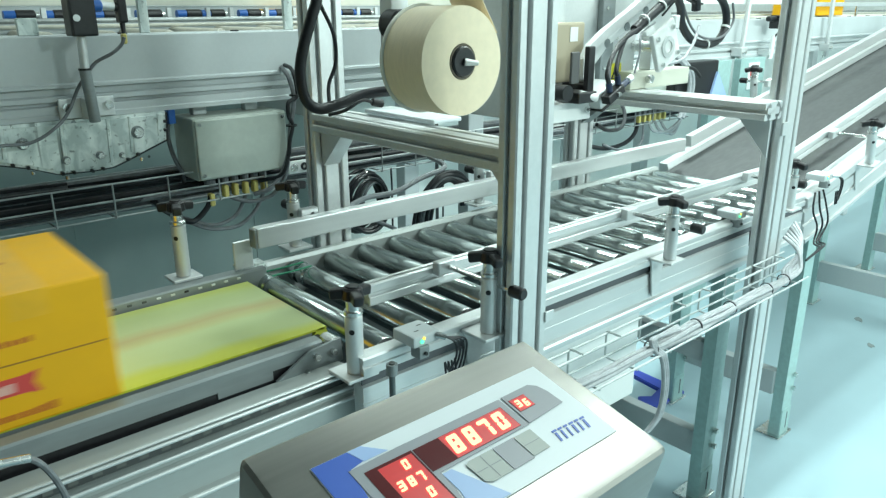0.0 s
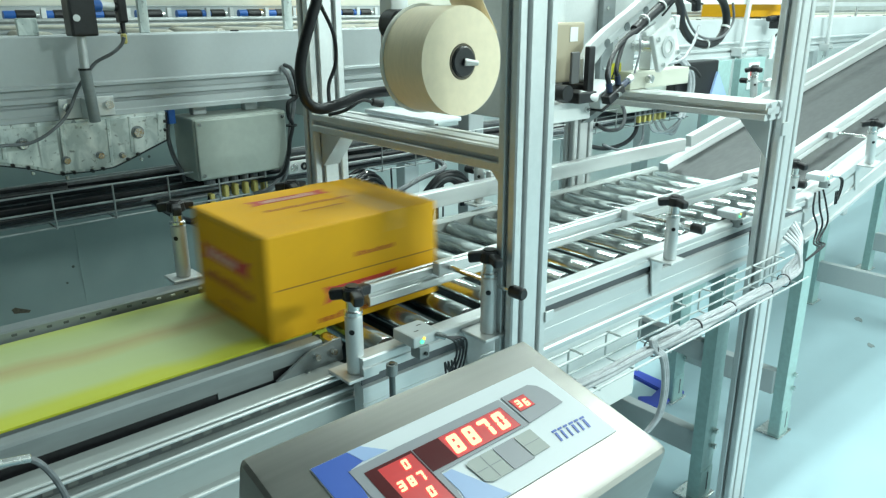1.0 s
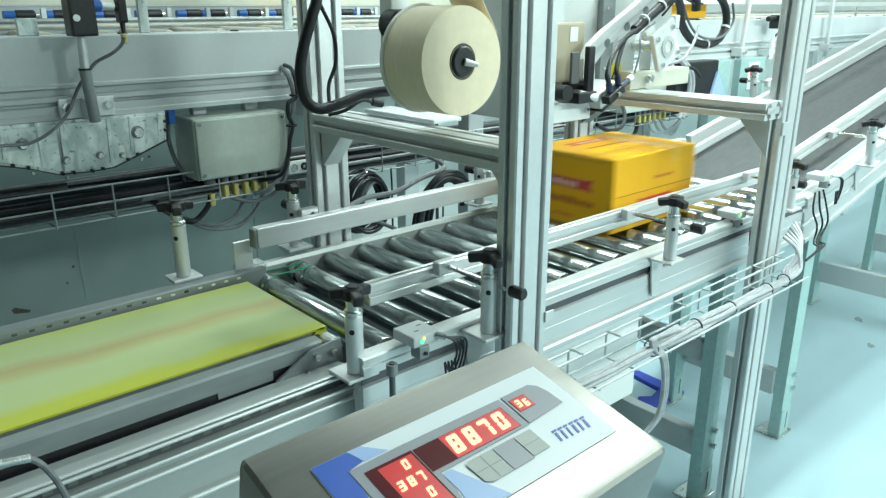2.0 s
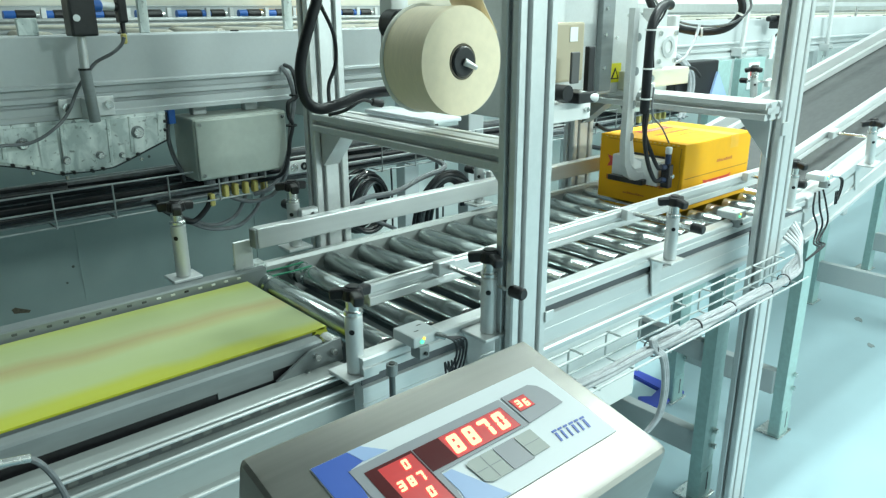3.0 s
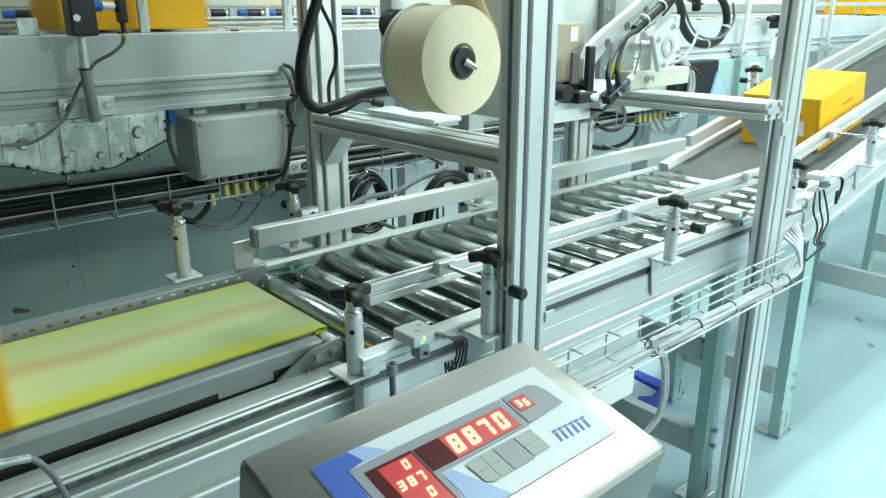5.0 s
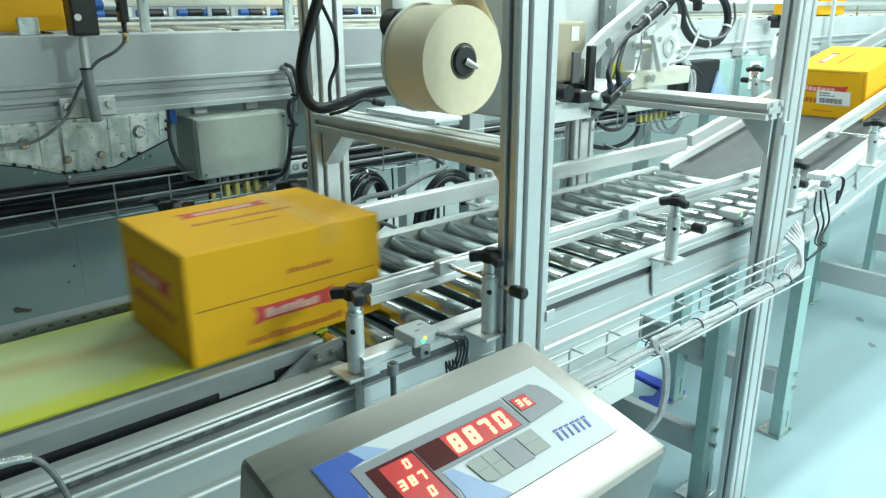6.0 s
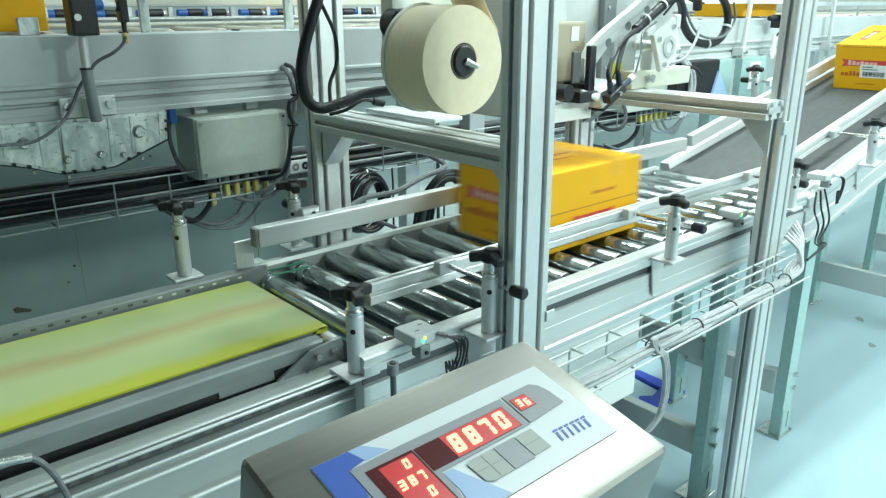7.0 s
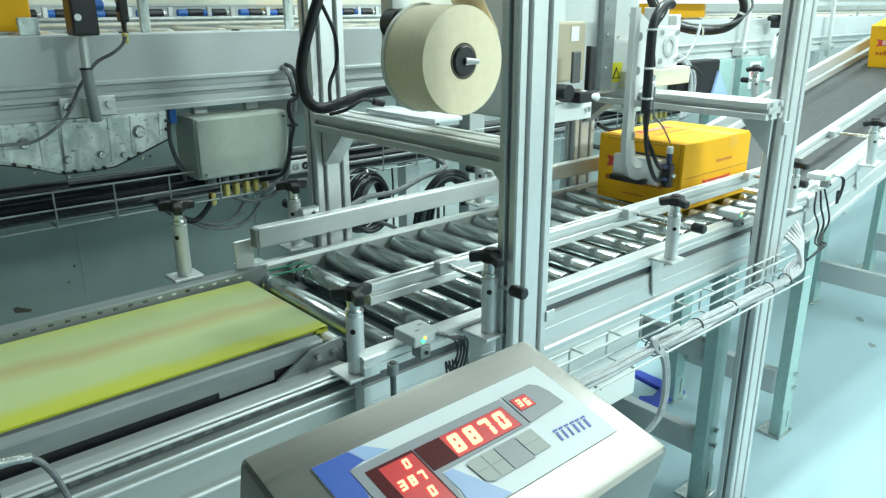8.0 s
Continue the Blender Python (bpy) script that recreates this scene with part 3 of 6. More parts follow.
RX0, RX1 = 0.925, 1.023


def labelling_frame():
    t = thing("labelling_frame", (1.45, 1.2, 0), "tall frame of slotted aluminium profiles standing over the roller conveyor", "machine frame")
    for x0, x1, y0 in ((PX0, PX1, 0.85), (QX0, QX1, 0.85), (RX0, RX1, 1.53), (QX0, QX1, 1.53)):
        p = part("post", profile("z", x0, x1, y0, y0 + 0.045, 0.012, 2.6, 2, 1), ALU, t)
        part("foot", block(x0 - 0.02, x1 + 0.02, y0 - 0.02, y0 + 0.065, 0.0, 0.012, 0.003, 1), BLACK, p)
    part("cross_beam", profile("y", PX0 + 0.010, PX1 + 0.004, 0.896, 1.529, 1.240, 1.285, 2, 1), ALU, t)
    part("cross_beam", profile("y", 1.818, 1.908, 0.85, 1.575, 1.248, 1.293, 2, 1), ALU, t)
    for y0 in (0.85, 1.53):
        part("top_beam", profile("x", PX1, QX0, y0, y0 + 0.045, 2.45, 2.54, 1, 2), ALU, t)
    # gussets
    for (x0, x1), y, s in (((0.945, 0.99), 1.529, -1), ((0.945, 0.99), 0.896, 0.55)):
        part("gusset", prism([(0, 0), (0.085 * s, 0), (0.085 * s, -0.006), (0.006 * s, -0.085 * abs(s)), (0, -0.085 * abs(s))], (x0, y, 1.2395), (0, 1, 0), (0, 0, 1), (x1 - x0, 0, 0)), ALU, t)
    part("gusset_plate", prism([(0, 0), (0.088, 0), (0.0, -0.098)], (1.858, 0.852, 1.2475), (0, 1, 0), (0, 0, 1), (0.006, 0, 0)), PAINT, t, "grey triangular gusset plate")
    part("gusset_plate", prism([(0, 0), (-0.115, 0), (-0.108, -0.008), (0.0, -0.092)], (1.955, 1.529, 1.2475), (0, 1, 0), (0, 0, 1), (0.05, 0, 0)), CHANNEL, t, "grey triangular gusset plate")
    part("cross_beam", profile("y", QX0 + 0.002, QX1 - 0.002, 1.40, 1.529, 1.248, 1.293, 2, 1), ALU, t)
    part("bracket", block(PX1 - 0.006, PX1 + 0.018, 0.846, 0.8495, 0.94, 0.962, 0.001, 1), ALU, t)
    part("bracket", block(QX0 + 0.0, QX0 + 0.03, 0.845, 0.8495, 1.20, 1.235, 0.001, 1), ALU, t)
    return t


labelling_frame()

# ---- label roll ----
ROLL = (0.9715, 1.05, 1.424)


def label_roll():
    x, y, z = ROLL
    t = thing("label_roll", ROLL, "large roll of cream labels on a black hub", "label roll")
    part("paper", ring((x, y, z), (x, y + 0.115, z), 0.102, 0.034, 64), PAPER, t, smooth=True)
    part("core", ring((x, y - 0.001, z), (x, y + 0.115, z), 0.0325, 0.0295, 32), mat("brown_card_core", (0.14, 0.12, 0.09), 0.7), t, smooth=True)
    h = part("hub", rod((x, y - 0.006, z), (x, y + 0.13, z), 0.029, 28, bevel=0.003), BLACK, t, "black hub", smooth=True)
    b = rod((x - 0.002, y - 0.0065, z), (x + 0.022, y - 0.020, z - 0.003), 0.0075, 14, r2=0.0045, bevel=0.0012)
    part("pin", b, ALU, h, "steel pin", smooth=True)
    part("flange", ring((x, y + 0.117, z), (x, y + 0.121, z), 0.107, 0.02, 64), mat("milky_plastic", (0.72, 0.74, 0.68), 0.3), t, "milky plastic flange", smooth=True)
    return t


roll = label_roll()

for sx in (0.35, 1.35):
    solid("trim", block(sx, sx + 0.012, 2.746, 2.7495, 0.0, 1.31), PANELWALL, "narrow joint strip on the wall panel", "trim", kind="structure")

for sx, sz, r in ((0.63, 0.64, 0.005), (0.602, 0.584, 0.004), (0.80, 0.86, 0.004), (0.95, 1.0, 0.005)):
    solid("scuff_mark", rod((sx, 2.7496, sz), (sx, 2.7485, sz), r, 9), mat("dark_scuff", (0.10, 0.11, 0.10), 0.8), "small dark scuff on the wall panel", "scuff", "wall scuffs", kind="structure")

rust = prism([(-0.028, 0.010), (-0.016, 0.016), (0.004, 0.006), (0.030, -0.006), (0.024, -0.014), (-0.004, -0.008), (-0.022, -0.006)], (0.441, 2.7485, 0.521), (1, 0, 0), (0, 0, 1), (0, 0.0012, 0))
solid("rust_mark", rust, mat("rust_brown", (0.10, 0.085, 0.06), 0.85, 0.0, 0.3, 90), "dark rusty scrape on the wall panel", "scuff", kind="structure")
solid("trim", block(0.654, 0.660, 2.7485, 2.7497, 0.0, 1.31), PANELWALL, "narrow joint strip on the wall panel", "trim", kind="structure")

for sx, sy, r in ((4.21, 1.55, 0.035), (3.88, 1.46, 0.02), (3.86, 1.18, 0.03), (3.58, 1.02, 0.025), (3.62, 0.93, 0.03)):
    chip = prism([(r * math.cos(a) * (1 + 0.4 * math.sin(a * 3 + sx * 9)), 0.6 * r * math.sin(a)) for a in [2 * math.pi * k / 9 for k in range(9)]], (sx, sy, 0.0004), (0.8, 0.6, 0), (-0.6, 0.8, 0), (0, 0, 0.0012))
    solid("paper_scrap", chip, mat("dirty_scrap", (0.22, 0.26, 0.26), 0.8), "small grey scrap lying on the floor", "scrap", "floor scraps")

# ---- upper conveyor behind ----
UPPER_TOP = 1.468


def upper_conveyor():
    t = thing("upper_conveyor", (2.4, 2.28, 0), "raised roller conveyor with broad pale grey side beams", "conveyor")
    x0, x1 = -1.6, 10.6
    prof = [(2.10, 1.455), (2.09, 1.462), (2.004, 1.462), (2.0, 1.458), (2.0, 1.349), (1.994, 1.345), (1.994, 1.338), (2.010, 1.334), (2.010, 1.320), (1.997, 1.316), (1.997, 1.305),
            (2.010, 1.302), (2.010, 1.296), (1.995, 1.293), (1.995, 1.276), (1.991, 1.273), (1.991, 1.262), (2.10, 1.262)]
    part("front_beam", prism(prof, (x0, 0, 0), (0, 1, 0), (0, 0, 1), (x1 - x0, 0, 0)), PAINT, t)
    part("rear_beam", block(x0, x1, 2.46, 2.50, 1.27, 1.462, 0.003), PAINT, t)
    for k in range(78):
        x = x0 + 0.1 + 0.155 * k
        part("roller", rod((x, 2.102, UPPER_TOP - 0.02), (x, 2.458, UPPER_TOP - 0.02), 0.02, 14, bevel=0.002), ROLLERPALE, t, smooth=True)
        if k % 2 == 0:
            part("bearing", rod((x, 2.015, 1.4615), (x, 2.015, 1.4655), 0.012, 12), BLACK, t)
    part("rear_guide", rod((x0, 2.475, 1.490), (x1, 2.475, 1.490), 0.008, 10), DULLWIRE, t)
    part("rear_guide", rod((x0, 2.44, 1.474), (x1, 2.44, 1.474), 0.006, 10), ROLLERPALE, t)
    for lx in (-0.9, 1.95, 3.72, 5.9, 8.5):
        for ly in (2.06, 2.46):
            part("leg", block(lx - 0.04, lx + 0.04, ly - 0.03, ly + 0.03, 0.0, 1.268, 0.004), PAINT, t)
    for sx in (0.12, 1.2, 2.4):
        part("stiffener", block(sx, sx + 0.05, 2.02, 2.46, 1.20, 1.262, 0.003), PAINT, t)
    return t


ROLLERPALE = mat("pale_roller_sleeve", (0.62, 0.60, 0.52), 0.4, 0.0, 0.08, 40)
upper_conveyor()


def guide_post(x, y, z0, z1, w):
    b = block(x - w / 2, x + w / 2, y, y + 0.012, z0, z1, 0.002, 1)
    return solid("guide_post", b, GALV, "short galvanised guide post on the upper beam", "bracket", "upper guide posts")


guide_post(0.452, 2.012, 1.462, 1.503, 0.046)
guide_post(1.30, 2.012, 1.462, 1.497, 0.045)
guide_post(0.735, 2.030, 1.462, 1.58, 0.026)
guide_post(1.165, 2.030, 1.462, 1.56, 0.03)


def slanted_rod(x0, z0, x1, z1):
    t = thing("stay_rod", (x0, 1.96, z0), "slim steel stay rod clamped to the upper conveyor", "rod", "stay rods")
    part("bar", rod((x0, 1.955, z0 - 0.05), (x1, 1.955, z1), 0.013, 14), ALU, t, smooth=True)
    part("hanger_plate", block(x0 - 0.025, x0 + 0.03, 1.962, 1.968, z0 - 0.17, z0 - 0.01, 0.002, 1), GALV, t)
    part("plate_bolt", rod((x0, 1.962, z0 - 0.145), (x0, 1.945, z0 - 0.145), 0.014, 8), STEEL, t)
    part("clamp", block(x0 - 0.03, x0 + 0.035, 1.935, 1.994, z0 - 0.015, z0 + 0.03, 0.004), ALU, t)
    part("clamp_screw", rod((x0 - 0.01, 1.935, z0 + 0.006), (x0 - 0.01, 1.92, z0 + 0.006), 0.009, 8), STEEL, t)
    return t


slanted_rod(3.806, 1.290, 3.857, 1.72)
slanted_rod(4.895, 1.275, 4.872, 1.72)
solid("high_guide_rail", block(4.3, 7.4, 1.99, 2.005, 1.525, 1.55, 0.002, 1), ALU, "thin aluminium guide rail above the upper conveyor", "guide rail", at=(5.8, 1.997, 1.525))
for gx in (4.45, 5.4, 6.4):
    solid("rail_stand", rod((gx, 2.007, 1.462), (gx, 2.007, 1.53), 0.008, 10), STEEL, "short steel stand under the guide rail", "bracket", "rail stands")


# galvanised drive cover under the upper beam
def drive_cover():
    t = thing("drive_cover", (0.35, 2.0, 1.12), "battered galvanised sheet cover of the drive under the upper conveyor", "machine cover")
    pts = [(-0.25, 1.2615), (0.742, 1.2615), (0.736, 1.186), (0.624, 1.143), (0.590, 1.131), (0.536, 1.128), (0.457, 1.131), (0.397, 1.154), (0.333, 1.171), (-0.25, 1.19)]
    b = prism(pts, (0, 1.972, 0), (1, 0, 0), (0, 0, 1), (0, 0.10, 0))
    es = [e for e in b.edges if all(abs(v.co.y - 1.972) < 1e-5 for v in e.verts)]
    bmesh.ops.bevel(b, geom=es, offset=0.008, segments=2, affect="EDGES")
    part("shell", b, GALV, t, "galvanised sheet with dents and stains")
    c = [(0.27 + (p - 0.27) * 1.012, q - 0.004) for p, q in pts]
    part("gasket", prism(c, (0, 1.983, 0), (1, 0, 0), (0, 0, 1), (0, 0.014, 0)), BLACK, t)
    for x, z, r in ((0.6595, 1.215, 0.013), (0.5586, 1.1667, 0.008), (0.4774, 1.1644, 0.008), (0.388, 1.216, 0.011), (0.613, 1.160, 0.006)):
        bo = part("bolt", rod((x, 1.972, z), (x, 1.958, z), r, 6), STEEL, t)
        part("washer", rod((x, 1.972, z), (x, 1.968, z), r * 1.3, 16), CHANNEL, bo)
    rim = [(0.36, 1.166), (0.392, 1.156), (0.466, 1.131), (0.492, 1.130), (0.536, 1.128), (0.562, 1.130), (0.628, 1.146), (0.655, 1.156), (0.733, 1.213), (0.735, 1.235)]
    for x, zz in rim:
        part("clip", block(x - 0.004, x + 0.003, 1.966, 1.985, zz - 0.003, zz + 0.005, 0.001, 1), BLACK, t)
    for x, zz in ((0.40, 1.147), (0.475, 1.124), (0.662, 1.147)):
        part("lug", rod((x, 1.975, zz), (x, 1.975, zz - 0.008), 0.005, 8), STEEL, t)
    # shallow pressed ribs down the face
    for x, w, zb in ((0.345, 0.006, 1.185), (0.475, 0.007, 1.175), (0.585, 0.006, 1.145), (0.640, 0.005, 1.165), (0.715, 0.004, 1.2)):
        part("rib", prism([(-w, 0.0015), (-w * 0.5, -0.0025), (w * 0.5, -0.0025), (w, 0.0015)], (x, 1.972, zb), (1, 0, 0), (0, 1, 0), (0.004, 0, 1.256 - zb)), GALV, t)
    return t


drive_cover()


def junction_box():
    t = thing("junction_box", (0.94, 2.02, 1.065), "grey-green steel junction box with a row of cable glands beneath", "junction box")
    part("body", block(0.802, 1.088, 1.955, 2.09, 1.062, 1.236, 0.005), JBOX, t)
    lid = part("lid", block(0.806, 1.084, 1.945, 1.954, 1.066, 1.232, 0.004), JBOX, t)
    for x in (0.818, 1.072):
        for z in (1.078, 1.220):
            part("screw", rod((x, 1.945, z), (x, 1.942, z), 0.005, 8), STEEL, lid)
    for k, x in enumerate((0.854, 0.899, 0.930, 0.963, 0.993, 1.024)):
        g = part("cable_gland", rod((x, 2.0, 1.0615), (x, 2.0, 1.035), 0.012 if k else 0.017, 10), GREYCABLE, t)
        tag = part("marker", block(x - 0.0075, x + 0.0075, 1.988, 2.012, 0.994 if k else 0.975, 1.031 if k else 1.012, 0.003, 1), YELLOWTAG, t, "yellow cable marker")
    for x in (0.86, 1.02):
        part("hanger", block(x - 0.02, x + 0.02, 2.03, 2.06, 1.2365, 1.265, 0.002, 1), PAINT, t)
    return t


junction_box()


# ---- cables, one thing each ----
def cable(pts, r, material, label, n=8):
    ob = solid("cable", hose(pts, r, n), material, label, "cable", smooth=True)
    return ob


cable([(0.854, 2.0, 1.006), (0.8465, 2.0, 0.985), (0.833, 2.0, 0.966), (0.806, 2.0, 0.944), (0.777, 2.0, 0.942), (0.73, 2.03, 0.975), (0.70, 2.05, 1.01)], 0.0085, RUBBER, "black cable hanging from the junction box to the tray")
cable([(0.899, 2.0, 1.006), (0.917, 1.99, 0.990), (0.9425, 1.985, 0.979), (0.979, 1.98, 0.971), (1.03, 1.965, 0.984), (1.060, 1.94, 1.03), (1.072, 1.925, 1.09)], 0.0062, GREYCABLE, "grey cable looped under the junction box")
cable([(0.963, 2.0, 1.006), (0.9575, 2.0, 0.9818), (0.9292, 2.0, 0.9376), (0.8818, 2.0, 0.9167), (0.838, 2.0, 0.9201), (0.7971, 2.0, 0.9383), (0.74, 2.02, 0.967), (0.70, 2.05, 1.0)], 0.0058, GREYCABLE, "grey cable hanging from the junction box")
cable([(1.024, 2.0, 1.006), (1.0175, 2.0, 0.9805), (0.9846, 2.0, 0.9327), (0.9348, 2.0, 0.9011), (0.88, 2.0, 0.8995), (0.8284, 2.0, 0.9116), (0.78, 2.0, 0.94), (0.74, 2.02, 0.97), (0.70, 2.06, 1.0)], 0.0058, GREYCABLE, "grey cable hanging low from the junction box")
cable([(1.114, 2.004, 1.356), (1.098, 1.95, 1.345), (1.091, 1.92, 1.328), (1.102, 1.92, 1.279), (1.095, 1.92, 1.2305), (1.084, 1.92, 1.190), (1.0745, 1.925, 1.1155), (1.0526, 1.93, 1.0587), (1.015, 1.94, 1.013), (0.975, 1.97, 0.995)], 0.0068, GREYCABLE, "dark grey cable running down beside the junction box")
cable([(1.124, 2.004, 1.362), (1.115, 1.95, 1.356), (1.107, 1.918, 1.335), (1.110, 1.915, 1.279), (1.080, 1.915, 1.262), (1.0775, 1.915, 1.2239), (1.089, 1.915, 1.1947), (1.0755, 1.915, 1.149), (1.070, 1.918, 1.1076), (1.046, 1.925, 1.051), (1.0, 1.98, 1.03)], 0.0060, RUBBER, "black cable running down beside the junction box")
for tz, tx in ((1.279, 1.105), (1.192, 1.087)):
    solid("cable_tie", ring((tx, 1.918, tz), (tx, 1.918, tz + 0.005), 0.0165, 0.0125, 16), BLACK, "black cable tie beside the junction box", "cable tie")
cable([(0.769, 2.03, 1.255), (0.765, 2.03, 1.2266), (0.7603, 2.03, 1.1879), (0.7649, 2.03, 1.1476), (0.775, 2.03, 1.1109), (0.7877, 2.03, 1.0797), (0.80, 2.05, 1.04)], 0.0062, GREYCABLE, "grey cable hanging beside the galvanised cover")
cable([(0.6395, 1.915, 1.457), (0.6316, 1.92, 1.4381), (0.606, 1.92, 1.4189), (0.574, 1.945, 1.3985), (0.5505, 1.955, 1.3685), (0.529, 1.965, 1.337), (0.497, 1.955, 1.2845), (0.4585, 1.93, 1.2542), (0.404, 1.935, 1.2238), (0.333, 1.94, 1.2217), (0.0, 1.95, 1.235)], 0.0042,
      GREYCABLE, "grey sensor cable drooping over the galvanised cover")
cable([(0.925, 1.45, 2.2), (0.92, 1.45, 1.75), (0.909, 1.45, 1.563), (0.890, 1.45, 1.505), (0.866, 1.45, 1.446), (0.852, 1.45, 1.386), (0.862, 1.45, 1.328), (0.897, 1.45, 1.304), (0.95, 1.44, 1.313), (1.015, 1.42, 1.332), (1.10, 1.36, 1.342), (1.25, 1.30, 1.36)], 0.0125,
      RUBBER, "thick black corrugated hose looping down beside the frame post", 12)
cable([(0.925, 1.485, 2.1), (0.925, 1.485, 1.60), (0.932, 1.485, 1.540), (0.963, 1.48, 1.467), (0.966, 1.48, 1.403), (0.944, 1.48, 1.353), (0.930, 1.46, 1.310)], 0.0045, RUBBER, "thin black cable beside the frame post")
cable([(0.89, 1.40, 1.296), (0.905, 1.36, 1.308), (0.944, 1.35, 1.327), (0.975, 1.35, 1.322)], 0.004, RUBBER, "thin black cable lying on the cross beam")
solid("cable_plug", rod((0.972, 1.352, 1.3225), (1.0, 1.345, 1.316), 0.009, 12, bevel=0.003), BLACK, "black cable plug above the cross beam", "plug", smooth=True)
cable([(0.09, 0.93, 0.995), (0.125, 0.93, 0.989), (0.146, 0.93, 0.958), (0.160, 0.93, 0.905), (0.165, 0.925, 0.85), (0.15, 0.925, 0.70)], 0.0042, GREYCABLE, "grey sensor cable beside the infeed belt")
solid("cable_plug", rod((0.085, 0.93, 0.997), (0.128, 0.93, 0.989), 0.0055, 12, bevel=0.001), STEEL, "bright metal cable plug beside the infeed belt", "plug", smooth=True)
solid("side_sensor", block(0.04, 0.087, 0.925, 1.05, 0.873, 1.006, 0.004), BLACK, "black sensor on the rail beside the infeed belt", "sensor")


def cable_tray(x0, x1, y0, y1, z0, z1, step, group, label, wire):
    t = thing("cable_tray", ((x0 + x1) / 2, (y0 + y1) / 2, z0), label, "cable tray", group)
    for y, z in ((y0, z1), (y1, z1), (y0, (z0 + z1) / 2), (y1, (z0 + z1) / 2), (y0, z0), (y1, z0), ((y0 + y1) / 2, z0)):
        part("long_wire", rod((x0, y, z), (x1, y, z), 0.0026, 6), wire, t)
    n = int((x1 - x0) / step)
    for k in range(n + 1):
        x = x0 + 0.01 + k * step
        b = rod((x, y0 - 0.003, z1), (x, y0 - 0.003, z0 - 0.003), 0.0025, 6)
        rod((x, y0 - 0.003, z0 - 0.003), (x, y1 + 0.003, z0 - 0.003), 0.0025, 6, b)
        rod((x, y1 + 0.003, z0 - 0.003), (x, y1 + 0.003, z1), 0.0025, 6, b)
        part("rung", b, wire, t)
    return t


cable_tray(-0.9, 3.4, 1.985, 2.12, 0.995, 1.085, 0.147, "wire cable trays", "steel wire cable tray full of cables under the upper conveyor", DULLWIRE)
rnd = random.Random(5)
for k in range(13):
    y, z, r = rnd.uniform(2.0, 2.11), 1.0 + 0.0065 * k, rnd.choice((0.006, 0.008, 0.011))
    m = RUBBER if k % 4 else GREYCABLE
    pts = [(-0.9 + 0.43 * j, y + rnd.uniform(-0.008, 0.008), z + rnd.uniform(-0.005, 0.006)) for j in range(11)]
    cable(pts, r, m, "cable lying in the wire tray")
solid("wall_socket", block(1.10, 1.175, 1.975, 1.983, 1.035, 1.075, 0.003), WHITE, "white connector plate with round sockets", "connector", at=(1.137, 1.979, 1.035))
for sx in (1.118, 1.153):
    solid("socket_ring", ring((sx, 1.9745, 1.055), (sx, 1.969, 1.055), 0.012, 0.006, 18), STEEL if sx < 1.13 else BLACK, "round socket on the connector plate", "connector")


def coil(c, r, turns, wire, material, label):
    q = random.Random(int(c[0] * 100))
    pts = []
    rr = r
    for i in range(turns * 14):
        if i % 7 == 0:
            rr = r * q.uniform(0.82, 1.05)
        a = 2 * math.pi * i / 14
        pts.append((c[0] + rr * math.cos(a) * 0.8, c[1] + 0.0009 * i + 0.008 * math.sin(a * 2), c[2] + rr * math.sin(a)))
    b = hose(pts, wire, 7, 2)
    return solid("cable_coil", b, material, label, "cable coil", smooth=True)


coil((1.385, 1.945, 0.893), 0.105, 7, 0.0068, RUBBER, "hanging coil of black cables behind the rollers")
coil((1.41, 1.955, 0.90), 0.07, 4, 0.005, GREYCABLE, "small grey cable coil hanging behind the rollers")
for k in range(5):
    d = 0.018 * k
    cable([(1.44 + d, 1.80, 0.80), (1.445 + d, 1.78, 0.90), (1.475 + d * 0.8, 1.76, 0.97), (1.53 + d * 0.5, 1.75, 1.012 - d * 0.4), (1.60, 1.75, 1.005 - d * 0.6), (1.655 - d * 0.4, 1.76, 0.96), (1.68 - d * 0.5, 1.78, 0.88)], 0.0085 if k % 2 else 0.0065,
          RUBBER if k != 2 else GREYCABLE, "dark cable arched behind the rollers")
solid('coil_hook', hose([(1.385, 1.985, 1.0), (1.385, 1.975, 1.006), (1.385, 1.962, 0.996), (1.385, 1.958, 0.975), (1.385, 1.968, 0.968)], 0.004, 8), STEEL, 'steel hook on the tray that carries the hanging cable coils', 'hook')
cable([(1.02, 1.56, 1.02), (1.22, 1.74, 0.985), (1.33, 1.74, 0.985), (1.44, 1.75, 1.01), (1.55, 1.76, 1.03), (1.72, 2.04, 1.0)], 0.0085, GREYCABLE, "grey cable sagging behind the rollers")
cable([(1.50, 1.985, 0.997), (1.495, 1.975, 0.93), (1.49, 1.97, 0.78)], 0.0035, RUBBER, "thin black cable hanging straight down")
cable([(1.74, 1.985, 0.997), (1.735, 1.98, 0.90), (1.735, 1.98, 0.78)], 0.0035, RUBBER, "thin black cable hanging straight down")
cable([(1.13, 1.70, 0.98), (1.21, 1.70, 0.93), (1.29, 1.69, 0.885)], 0.006, GREYCABLE, "grey cable stretched across behind the post")
cable([(1.66, 1.60, 1.00), (1.71, 1.62, 1.075), (1.79, 1.64, 1.083), (1.88, 1.66, 1.05), (1.93, 1.68, 0.98)], 0.008, RUBBER, "black cable arched behind the rollers")
